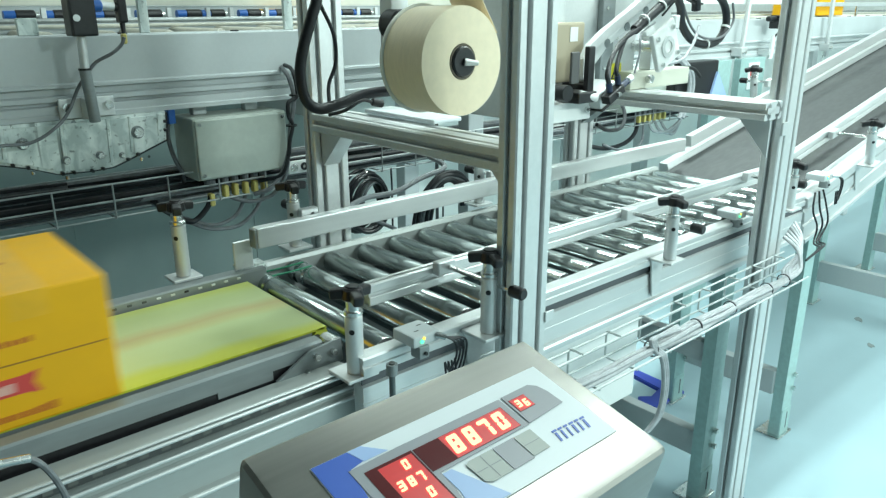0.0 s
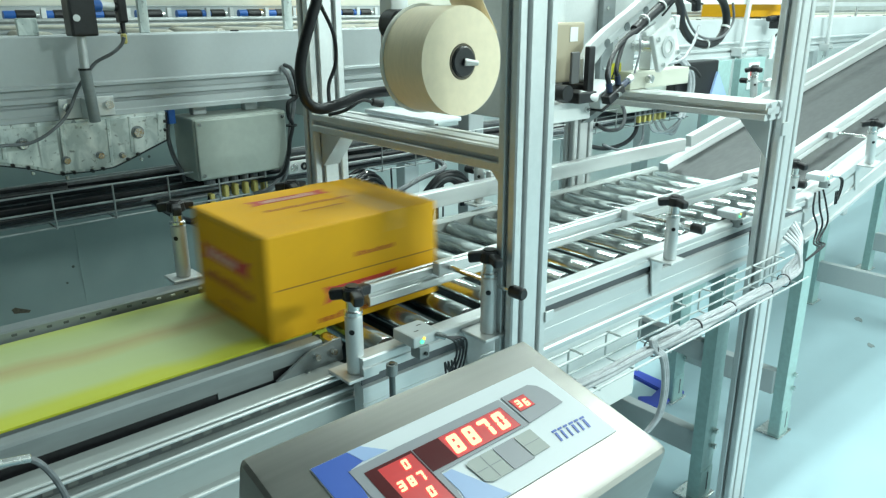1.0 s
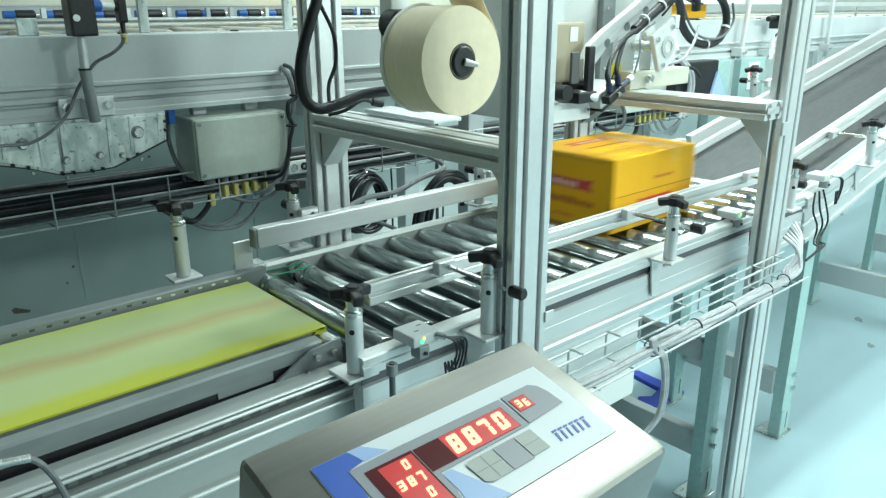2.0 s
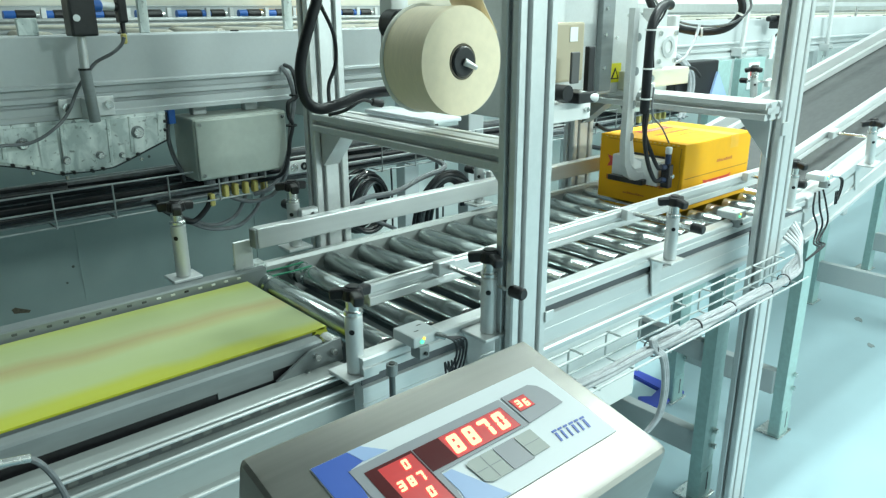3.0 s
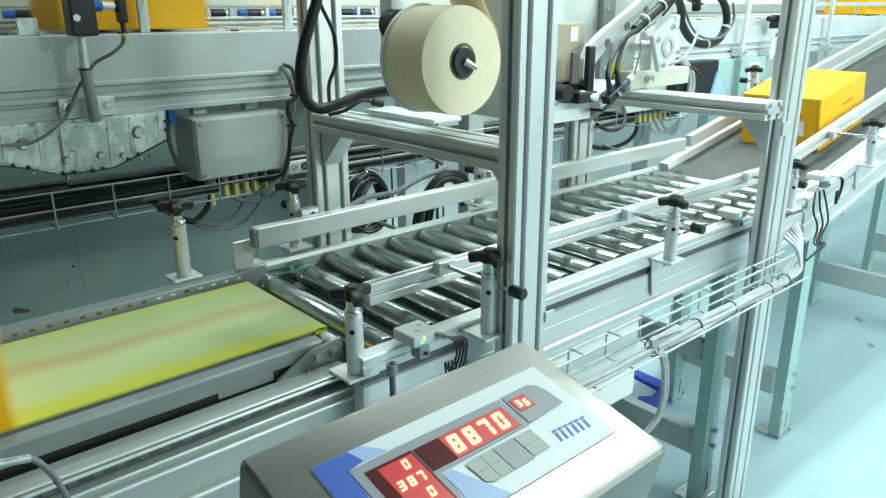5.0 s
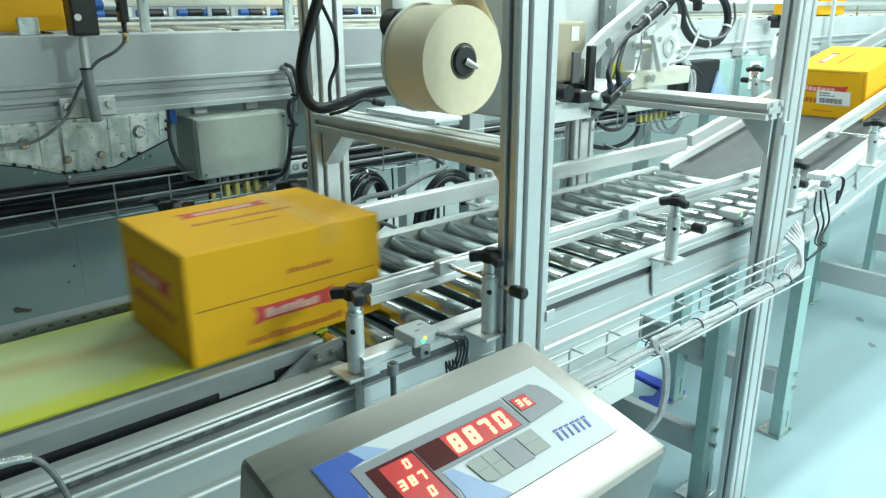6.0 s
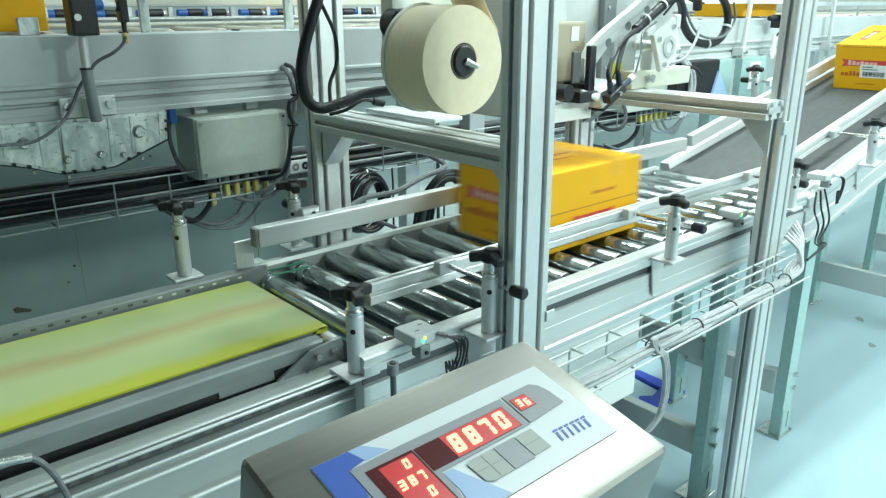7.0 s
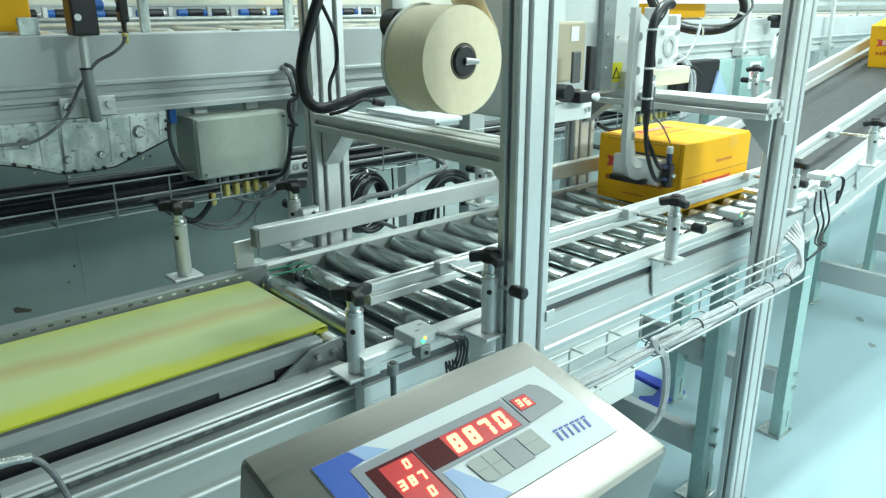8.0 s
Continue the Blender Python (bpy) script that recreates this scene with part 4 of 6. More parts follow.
cable([(2.0, 1.50, 1.15), (2.06, 1.50, 1.125), (2.16, 1.52, 1.118), (2.30, 1.6, 1.13), (2.42, 1.7, 1.16), (2.46, 1.8, 1.22)], 0.007, RUBBER, "black cable crossing behind the rear post")


# second junction box farther along
def far_junction_box():
    t = thing("junction_box", (3.0, 2.02, 1.12), "pale junction box with yellow-marked glands farther along the conveyor", "junction box")
    part("body", block(2.80, 3.24, 1.95, 2.08, 1.066, 1.262, 0.005), JBOX, t)
    for k in range(6):
        x = 2.985 + 0.042 * k
        part("cable_gland", rod((x, 2.0, 1.0655), (x, 2.0, 1.036), 0.012, 10), GREYCABLE, t)
        part("marker", block(x - 0.008, x + 0.008, 1.988, 2.01, 1.002, 1.0355, 0.003, 1), YELLOWTAG, t, "yellow cable marker")
    return t


far_junction_box()
cable([(2.985, 2.0, 1.0), (2.96, 2.0, 0.95), (2.88, 2.0, 0.915), (2.74, 2.0, 0.91), (2.62, 2.02, 0.94), (2.54, 2.04, 0.99)], 0.010, RUBBER, "black cable hanging from the far junction box")
cable([(3.03, 2.0, 1.0), (3.0, 1.98, 0.92), (2.92, 1.97, 0.89), (2.80, 1.97, 0.90), (2.72, 2.0, 0.93)], 0.006, GREYCABLE, "grey cable hanging from the far junction box")
for k in range(3):
    cable([(3.07 + 0.05 * k, 2.0, 1.0), (3.09 + 0.05 * k, 1.98, 0.955), (3.19 + 0.03 * k, 1.97, 0.945 - 0.01 * k), (3.30, 1.96, 1.0), (3.36 + 0.02 * k, 1.96, 1.08), (3.42, 2.0, 1.12), (3.47, 2.05, 1.25)], 0.007, PALECABLE, "pale cable looped at the far junction box")
solid("blue_connector", block(0.757, 0.777, 2.0, 2.03, 1.222, 1.264, 0.003), BLUE, "small blue connector under the upper beam", "connector")


# photo sensors on the upper conveyor
def upper_sensor(x, y, z, tip, group):
    t = thing("photo_sensor", (x, y, z), "black photo sensor head on a steel pin at the upper conveyor", "sensor", group)
    s = part("pin", rod((x - 0.003, y, z - 0.15), (x, y, z - 0.06), 0.0105, 14), ALU, t, smooth=True)
    part("sleeve", rod((x + 0.003, y, z - 0.268), (x - 0.003, y, z - 0.14), 0.0135, 16, bevel=0.002), CHANNEL, s, smooth=True)
    part("collar", rod((x - 0.003, y, z - 0.143), (x - 0.003, y, z - 0.138), 0.0145, 16), BLACK, s, smooth=True)
    part("foot", block(x - 0.062, x + 0.070, y + 0.05, 1.9905, z - 0.262, z - 0.212, 0.003), ALU, s)
    part("foot_arm", block(x - 0.012, x + 0.016, y, y + 0.05, z - 0.262, z - 0.212, 0.003), ALU, s)
    for dx in (-0.045, 0.055):
        part("bolt", rod((x + dx, y + 0.05, z - 0.233), (x + dx, y + 0.038, z - 0.233), 0.011, 8), STEEL, s)
    part("head", block(x - 0.026, x + 0.034, y - 0.028, y + 0.03, z - 0.064, z + 0.022, 0.006), BLACK, t)
    part("lens", rod((x - 0.012, y - 0.0285, z - 0.022), (x - 0.012, y - 0.031, z - 0.022), 0.008, 16), ALU, t)
    if tip:
        part("collar", rod((x + 0.02, y + 0.02, z + 0.005), (x + 0.062, y + 0.02, z + 0.005), 0.015, 14, bevel=0.003), BLUE, t, "blue collar", smooth=True)
        part("barrel", rod((x + 0.062, y + 0.02, z + 0.005), (x + 0.092, y + 0.02, z + 0.003), 0.010, 14), ALU, t, smooth=True)
        part("connector", rod((x + 0.09, y + 0.02, z + 0.003), (x + 0.112, y + 0.02, z + 0.0), 0.012, 14, bevel=0.003), BLACK, t, smooth=True)
        part("elbow", block(x + 0.096, x + 0.118, y + 0.005, y + 0.035, z - 0.035, z + 0.025, 0.005), BLACK, t)
        part("strain_relief", rod((x + 0.106, y + 0.018, z - 0.031), (x + 0.102, y + 0.006, z - 0.062), 0.007, 12, r2=0.005), BLACK, t)
        part("marker", block(x + 0.094, x + 0.107, y - 0.002, y + 0.012, z - 0.085, z - 0.060, 0.003, 1), YELLOWTAG, t, "yellow cable marker")
    return t


upper_sensor(0.545, 1.93, 1.525, True, "photo sensors")


def small_sensor(x, y, z):
    t = thing("photo_sensor", (x, y, z - 0.22), "small black photo sensor on a white pin beside the upper conveyor", "sensor", "photo sensors")
    part("pin", rod((x - 0.03, y, z - 0.20), (x - 0.02, y, z - 0.075), 0.013, 12), WHITE, t, smooth=True)
    part("head", block(x - 0.03, x + 0.05, y - 0.03, y + 0.03, z - 0.04, z + 0.03, 0.006), BLACK, t)
    part("barrel", rod((x - 0.03, y, z + 0.012), (x - 0.11, y, z + 0.012), 0.014, 12, bevel=0.003), BLACK, t, smooth=True)
    part("lead", hose([(x + 0.04, y - 0.02, z - 0.03), (x + 0.0, y - 0.03, z - 0.045), (x - 0.022, y - 0.01, z - 0.08), (x - 0.02, y, z - 0.12)], 0.005, 6), BLACK, t)
    part("bracket", block(x - 0.05, x + 0.0, y, 1.993, z - 0.18, z - 0.15, 0.003), ALU, t)
    return t


small_sensor(4.125, 1.93, 1.45)

# ---- farther line behind: blue collars, cream board, cartons ----
solid("cream_board", block(-1.6, 2.9, 2.72, 2.745, 1.535, 2.15, 0.003), CREAM, "long cream board above the far rail", "board")
# added board: stands in for the dimness behind the far sensors
solid("shade_board", block(-1.6, 3.6, 2.726, 2.744, 1.40, 1.533, 0.002, 1), PAINT, "dull grey board added as shade behind the far sensors", "board")
far_line = thing("far_conveyor", (0.8, 2.62, 0), "farther conveyor rail with a row of blue and black sensors", "conveyor")
part("rail", block(-1.6, 3.4, 2.56, 2.62, 1.43, 1.480, 0.003), PAINT, far_line)
for lx in (-1.2, 1.66, 3.2):
    part("leg", block(lx - 0.03, lx + 0.03, 2.56, 2.62, 0.0, 1.429, 0.003), PAINT, far_line)
rnd = random.Random(11)
for k in range(17):
    x = -0.1 + 0.13 * k + rnd.uniform(-0.03, 0.03)
    p = part("sensor_body", rod((x, 2.60, 1.506), (x + 0.055, 2.60, 1.506), 0.016, 12, bevel=0.003), BLACK, far_line, smooth=True)
    part("blue_collar", rod((x - 0.032, 2.60, 1.506), (x, 2.60, 1.506), 0.014, 12), BLUE, p, "blue collar", smooth=True)
    part("chrome_ring", rod((x + 0.055, 2.60, 1.506), (x + 0.066, 2.60, 1.506), 0.010, 12), STEEL, p, smooth=True)
    part("stand", block(x + 0.07, x + 0.085, 2.585, 2.60, 1.4805, 1.527, 0.001, 1), ALU, p)
for x in (0.30, 1.42, 1.62):
    solid("carton_far", block(x, x + 0.17, 2.63, 2.71, 1.47, 1.522, 0.004), CARTON, "yellow carton far behind on the next line", "carton", "far cartons")
for x in (0.30, 1.42, 1.62):
    solid("carton_shelf", block(x - 0.02, x + 0.19, 2.625, 2.715, 1.455, 1.4695, 0.001, 1), PAINT, "narrow grey shelf under a far carton", "shelf", "far shelves", at=(x + 0.08, 2.67, 1.455))

# dark motor and panels on the far side at the ramp
def ramp_motor():
    t = thing("drive_motor", (3.3, 1.95, 0.0), "dark drive motor hung beside teal support plates", "motor")
    part("housing", block(3.12, 3.50, 1.90, 1.99, 1.10, 1.275, 0.012), BLACK, t)
    part("support_plate", block(3.50, 3.68, 1.93, 1.97, 0.0, 1.264, 0.003), LEGTEAL, t)
    part("support_plate", block(3.78, 4.05, 1.93, 1.97, 0.0, 1.264, 0.003), LEGTEAL, t)
    part("sign", block(3.86, 3.98, 1.925, 1.9295, 1.10, 1.24), WHITE, t, "white notice")
    part("sign_patch", block(3.88, 3.96, 1.9235, 1.9248, 1.165, 1.195), CARTON_RED, t)
    b = prism([(0, 0), (0.16, 0), (0.05, 0.13)], (3.42, 1.885, 1.09), (1, 0, 0), (0, 0, 1), (0, 0.012, 0))
    part("blue_flap", b, PLATE_PALE, t, "pale blue plastic flap")
    return t


ramp_motor()
guide_bracket(3.17, 1.540, 1.110, 1.268, 1.47, "ramp guide brackets", 0.0, 0.03, True, 11.0)
for k in range(2):
    cable([(2.95 + 0.02 * k, 1.90, 1.33), (3.10 + 0.02 * k, 1.89, 1.30), (3.19 + 0.03 * k, 1.88, 1.22), (3.20 + 0.03 * k, 1.88, 1.12), (3.14 + 0.03 * k, 1.88, 1.02)], 0.011, PALECABLE, "pale cable hanging by the drive motor")
cable([(2.10, 1.31, 1.33), (2.20, 1.32, 1.335), (2.30, 1.34, 1.325), (2.38, 1.36, 1.295)], 0.006, RUBBER, "black lead with a steel plug at the label machine")
solid("machine_guard", block(2.55, 4.40, 1.975, 1.99, 1.536, 1.95, 0.003), WHITE, "white guard panel above the upper conveyor", "guard")
for gx in (2.6, 4.3):
    solid("guard_stand", block(gx, gx + 0.03, 1.991, 2.0, 1.462, 1.95, 0.001, 1), ALU, "slim aluminium stand behind the guard panel", "stand", "guard stands")

# ---- label printer and applicator ----
PIVOT = (1.888, 1.20, 1.415)
RAISED = 64.0


DARKBLUE = mat("dark_blue_fitting", (0.018, 0.03, 0.07), 0.3)


def label_machine():
    t = thing("label_machine", (1.75, 1.40, 1.25), "label printing machine of grey plates with a yellow warning sign", "label printer")
    part("back_plate", block(1.50, 1.895, 1.300, 1.312, 1.285, 2.30, 0.002, 1), ALU, t)
    part("top_bracket", block(1.55, 1.85, 1.312, 1.53, 2.2, 2.3, 0.003, 1), ALU, t)
    part("column", block(1.706, 1.760, 1.280, 1.2995, 1.296, 2.2, 0.003), CHANNEL, t)
    for z in (1.36, 1.45, 1.52, 1.60):
        part("column_bolt", rod((1.722, 1.280, z), (1.722, 1.276, z), 0.005, 8), STEEL, t)
    for x, z in ((1.80, 1.44), (1.85, 1.50), (1.80, 1.55)):
        part("plate_bolt", rod((x, 1.300, z), (x, 1.296, z), 0.005, 8), STEEL, t)
    w = part("warning_sign", block(1.771, 1.828, 1.297, 1.2995, 1.315, 1.369), mat("yellow_sign", (0.80, 0.72, 0.02), 0.4), t, "yellow warning sign with a black triangle")
    tri = prism([(0, 0), (0.036, 0), (0.018, 0.032)], (1.781, 1.2955, 1.325), (1, 0, 0), (0, 0, 1), (0, 0.0012, 0))
    part("triangle", tri, INK, w)
    part("triangle_inner", prism([(0, 0), (0.022, 0), (0.011, 0.020)], (1.788, 1.2945, 1.328), (1, 0, 0), (0, 0, 1), (0, 0.0009, 0)), w.data.materials[0], w)
    # printer housing with a tan side cover
    h = part("housing", block(1.36, 1.50, 1.24, 1.45, 1.25, 1.56, 0.006), ALU, t)
    part("cover", block(1.44, 1.560, 1.225, 1.2395, 1.34, 1.487, 0.006), mat("tan_cover", (0.46, 0.40, 0.29), 0.4, 0.1), h, "tan side cover")
    part("cover_label", block(1.50, 1.53, 1.223, 1.2248, 1.44, 1.475), WHITE, h)
    part("roller_bar", rod((1.40, 1.14, 1.325), (1.40, 1.30, 1.325), 0.02, 16), BLACK, h, smooth=True)
    part("peel_bar", block(1.474, 1.498, 1.140, 1.155, 1.30, 1.432, 0.003), BLACK, t, "black brush bar")
    part("peel_back", block(1.425, 1.455, 1.152, 1.160, 1.345, 1.420, 0.003), mat("smoked_plastic", (0.10, 0.10, 0.10), 0.35), t)
    part("feed_arm", block(1.38, 1.53, 1.17, 1.24, 1.25, 1.297, 0.004), WHITE, t)
    part("feed_screw", rod((1.51, 1.169, 1.275), (1.51, 1.162, 1.275), 0.007, 10), STEEL, t)
    part("air_block", block(1.43, 1.50, 1.13, 1.20, 1.298, 1.325, 0.003), BLACK, t)
    part("air_nozzle", rod((1.455, 1.15, 1.318), (1.50, 1.13, 1.308), 0.011, 12, bevel=0.002), WHITE, t, smooth=True)
    # bearing seat on the cross beam
    part("seat", block(1.82, 2.13, 1.255, 1.33, 1.294, 1.345, 0.004), mat("cream_paint", (0.66, 0.66, 0.56), 0.4), t, "cream bearing seat")
    part("seat_shaft", rod((1.90, 1.254, 1.322), (1.90, 1.235, 1.322), 0.012, 14, bevel=0.002), STEEL, t, smooth=True)
    part("shaft", rod((PIVOT[0], 1.215, PIVOT[2]), (PIVOT[0], 1.30, PIVOT[2]), 0.016, 18), STEEL, t, smooth=True)
    part("bearing_post", block(1.92, 1.99, 1.26, 1.30, 1.345, 1.52, 0.003), ALU, t)
    part("valve", rod((2.035, 1.27, 1.35), (2.035, 1.27, 1.46), 0.016, 14, bevel=0.003), ALU, t, smooth=True)
    part("valve_cap", rod((2.035, 1.27, 1.46), (2.035, 1.27, 1.50), 0.020, 14, bevel=0.003), ALU, t, smooth=True)
    part("air_line", hose([(1.985, 1.24, 1.36), (2.03, 1.22, 1.375), (2.08, 1.22, 1.42), (2.12, 1.23, 1.47)], 0.0045, 8), PALECABLE, t)
    return t


label_machine()


def applicator_arm():
    px, py, pz = PIVOT
    t = thing("applicator_arm", PIVOT, "swinging label applicator arm with black air hoses and a suction pad", "machine arm")
    # bearing plate with its round hole
    pl = part("bearing_plate", block(px - 0.062, px + 0.052, py - 0.012, py + 0.004, pz - 0.055, pz + 0.055, 0.004), WHITE, t, "white bearing plate")
    part("bearing", ring((px, py - 0.0125, pz), (px, py - 0.017, pz), 0.030, 0.018, 24), ALU, pl, smooth=True)
    for dx in (-0.042, 0.036):
        for dz in (-0.038, 0.038):
            part("bolt", rod((px + dx, py - 0.0125, pz + dz), (px + dx, py - 0.018, pz + dz), 0.007, 8), STEEL, pl)
    part("web", prism([(-0.145, 0.10), (-0.06, 0.05), (-0.06, -0.055), (-0.145, -0.16)], (px, py - 0.002, pz), (1, 0, 0), (0, 0, 1), (0, 0.008, 0)), WHITE, t)
    # long rail that curves forward to the pad at its foot
    pts = [(-0.178, 0.105), (-0.178, -0.25), (-0.172, -0.315), (-0.152, -0.350), (-0.115, -0.368), (-0.055, -0.372), (-0.055, -0.352), (-0.106, -0.345), (-0.136, -0.328), (-0.150, -0.300), (-0.155, -0.25), (-0.155, 0.105)]
    part("rail", prism(pts, (px, py - 0.018, pz), (1, 0, 0), (0, 0, 1), (0, 0.018, 0)), ALU, t)
    side = prism([(-0.154, 0.06), (-0.154, -0.25), (-0.138, -0.312), (-0.105, -0.336), (-0.06, -0.340), (-0.06, -0.325), (-0.112, -0.305), (-0.130, -0.24), (-0.130, 0.06)], (px, py - 0.008, pz), (1, 0, 0), (0, 0, 1), (0, 0.006, 0))
    part("side_strip", side, WHITE, t)
    for dz in (0.03, -0.06, -0.15, -0.24):
        part("strip_hole", rod((px - 0.138, py - 0.0082, pz + dz), (px - 0.138, py - 0.0098, pz + dz), 0.0115, 18), CHANNEL, t)
    pad = part("pad_body", block(px - 0.075, px - 0.032, py - 0.065, py + 0.095, pz - 0.385, pz - 0.310, 0.004), ALU, t, "aluminium pad body")
    part("pad_face", block(px - 0.0315, px - 0.0275, py - 0.070, py + 0.100, pz - 0.388, pz - 0.305, 0.001, 1), BLACK, pad, "black suction pad")
    part("pad_edge", block(px - 0.10, px - 0.076, py - 0.03, py + 0.09, pz - 0.384, pz - 0.368, 0.003), BLACK, pad)
    man = part("manifold", block(px - 0.072, px - 0.050, py - 0.098, py - 0.072, pz - 0.385, pz - 0.318, 0.003), BLACK, t, "black air manifold")
    part("cartridge", rod((px - 0.061, py - 0.085, pz - 0.318), (px - 0.061, py - 0.085, pz - 0.288), 0.0085, 14, bevel=0.002), DARKBLUE, man, "dark blue valve cartridge", smooth=True)
    part("cartridge_cap", rod((px - 0.061, py - 0.085, pz - 0.288), (px - 0.061, py - 0.085, pz - 0.268), 0.0095, 14, bevel=0.002), ALU, man, "bright cartridge cap", smooth=True)
    for dz in (-0.362, -0.325):
        part("fitting", rod((px - 0.073, py - 0.085, pz + dz), (px - 0.095, py - 0.085, pz + dz + 0.004), 0.008, 12), DARKBLUE, man, "dark blue push-in fitting", smooth=True)
    part("fitting", rod((px - 0.061, py - 0.098, pz - 0.35), (px - 0.061, py - 0.106, pz - 0.35), 0.006, 12), STEEL, man, smooth=True)
    # hoses along the arm
    big = [(px - 0.055, py - 0.045, pz + 0.112), (px - 0.08, py - 0.047, pz + 0.115), (px - 0.115, py - 0.05, pz + 0.100), (px - 0.142, py - 0.05, pz + 0.06), (px - 0.146, py - 0.05, pz - 0.02), (px - 0.143, py - 0.048, pz - 0.10), (px - 0.140, py - 0.046, pz - 0.17)]
    part("hose", hose(big, 0.013, 12), RUBBER, t, "thick black hose", smooth=True)
    part("hose", hose([(px - 0.140, py - 0.048, pz - 0.16), (px - 0.142, py - 0.053, pz - 0.22), (px - 0.125, py - 0.07, pz - 0.28), (px - 0.11, py - 0.085, pz - 0.32), (px - 0.093, py - 0.085, pz - 0.321)], 0.006, 8), RUBBER, t, smooth=True)
    part("hose", hose([(px - 0.14, py - 0.056, pz - 0.16), (px - 0.148, py - 0.06, pz - 0.24), (px - 0.142, py - 0.075, pz - 0.31), (px - 0.12, py - 0.085, pz - 0.355), (px - 0.093, py - 0.085, pz - 0.358)], 0.006, 8), RUBBER, t, smooth=True)
    part("thin_tube", hose([(px - 0.125, py - 0.06, pz - 0.10), (px - 0.13, py - 0.065, pz - 0.17), (px - 0.10, py - 0.08, pz - 0.21), (px - 0.065, py - 0.085, pz - 0.255)], 0.0025, 6), GREYCABLE, t, smooth=True)
    part("thin_tube", hose([(px - 0.06, py - 0.05, pz + 0.14), (px - 0.09, py - 0.05, pz + 0.09), (px - 0.125, py - 0.045, pz + 0.04), (px - 0.12, py - 0.05, pz - 0.05)], 0.003, 6), RUBBER, t, smooth=True)
    for dz in (0.05, -0.05, -0.13):
        part("tie", ring((px - 0.146, py - 0.051, pz + dz - 0.002), (px - 0.146, py - 0.051, pz + dz + 0.002), 0.0165, 0.0135, 16), WHITE, t)
    part("flow_valve", rod((px - 0.105, py - 0.04, pz - 0.09), (px - 0.105, py - 0.04, pz - 0.13), 0.009, 10, bevel=0.002), WHITE, t, smooth=True)
    return t


arm = applicator_arm()


def hose_loop():
    """The slack loop of hose between the arm and the machine; it shifts as the arm swings."""
    c = (2.285, 1.29, 1.495)
    t = thing("hose_loop", c, "slack loop of thick black hose behind the label arm", "hose")
    pts = [(2.02, 1.27, 1.575), (2.085, 1.28, 1.525), (2.118, 1.29, 1.474), (2.180, 1.29, 1.425), (2.268, 1.29, 1.406), (2.350, 1.29, 1.418), (2.390, 1.29, 1.468), (2.368, 1.29, 1.525), (2.30, 1.285, 1.560), (2.20, 1.28, 1.575), (2.06, 1.26, 1.59)]
    part("hose", hose(pts, 0.0125, 12), RUBBER, t, "thick black hose", smooth=True)
    part("thin_tube", hose([(2.10, 1.28, 1.53), (2.14, 1.277, 1.475), (2.20, 1.277, 1.437), (2.28, 1.275, 1.424), (2.36, 1.277, 1.433), (2.412, 1.277, 1.478), (2.395, 1.277, 1.535)], 0.004, 8), GREYCABLE, t, smooth=True)
    for p, q in (((2.268, 1.29, 1.406), (2.274, 1.29, 1.4065)), ((2.386, 1.29, 1.456), (2.3885, 1.29, 1.462))):
        part("tie", ring(p, q, 0.016, 0.0127, 16), WHITE, t)
    return t


loop = hose_loop()
cable([(2.03, 1.27, 1.568), (2.0, 1.25, 1.60), (1.95, 1.28, 1.70), (1.90, 1.29, 1.9)], 0.0125, RUBBER, "thick black hose rising behind the label arm", 12)

# film web between the roll and the printer
web = prism([(0.985 + 0.088, 1.424 + 0.050), (1.031, 1.536), (0.985, 1.608), (0.9855, 1.6084), (1.0316, 1.5364), (1.0736, 1.4745)], (0, 1.06, 0), (1, 0, 0), (0, 0, 1), (0, 0.095, 0))
solid("label_web", web, PAPER, "thin cream label web rising from the roll", "label web")
solid("web_roller", rod((0.985, 1.055, 1.618), (0.985, 1.235, 1.618), 0.0105, 16), STEEL, "slim steel deflection roller over the label roll", "roller", smooth=True)
solid("roll_shaft", rod((0.966, 1.1805, 1.424), (0.966, 1.235, 1.424), 0.014, 16), STEEL, "steel shaft that carries the label roll", "shaft", smooth=True)
solid("roll_hanger", block(0.945, 0.99, 1.236, 1.275, 1.40, 2.62, 0.003), ALU, "aluminium upright that carries the roll shaft", "bracket")
solid("roll_brake", rod((0.937, 1.185, 1.490), (0.937, 1.235, 1.490), 0.030, 20, bevel=0.006), BLACK, "round black brake behind the label roll", "brake", smooth=True)
solid("clear_tray", block(1.0, 1.08, 1.17, 1.42, 1.2885, 1.298, 0.003), PLATE, "pale plastic tray on the cross beam", "tray")




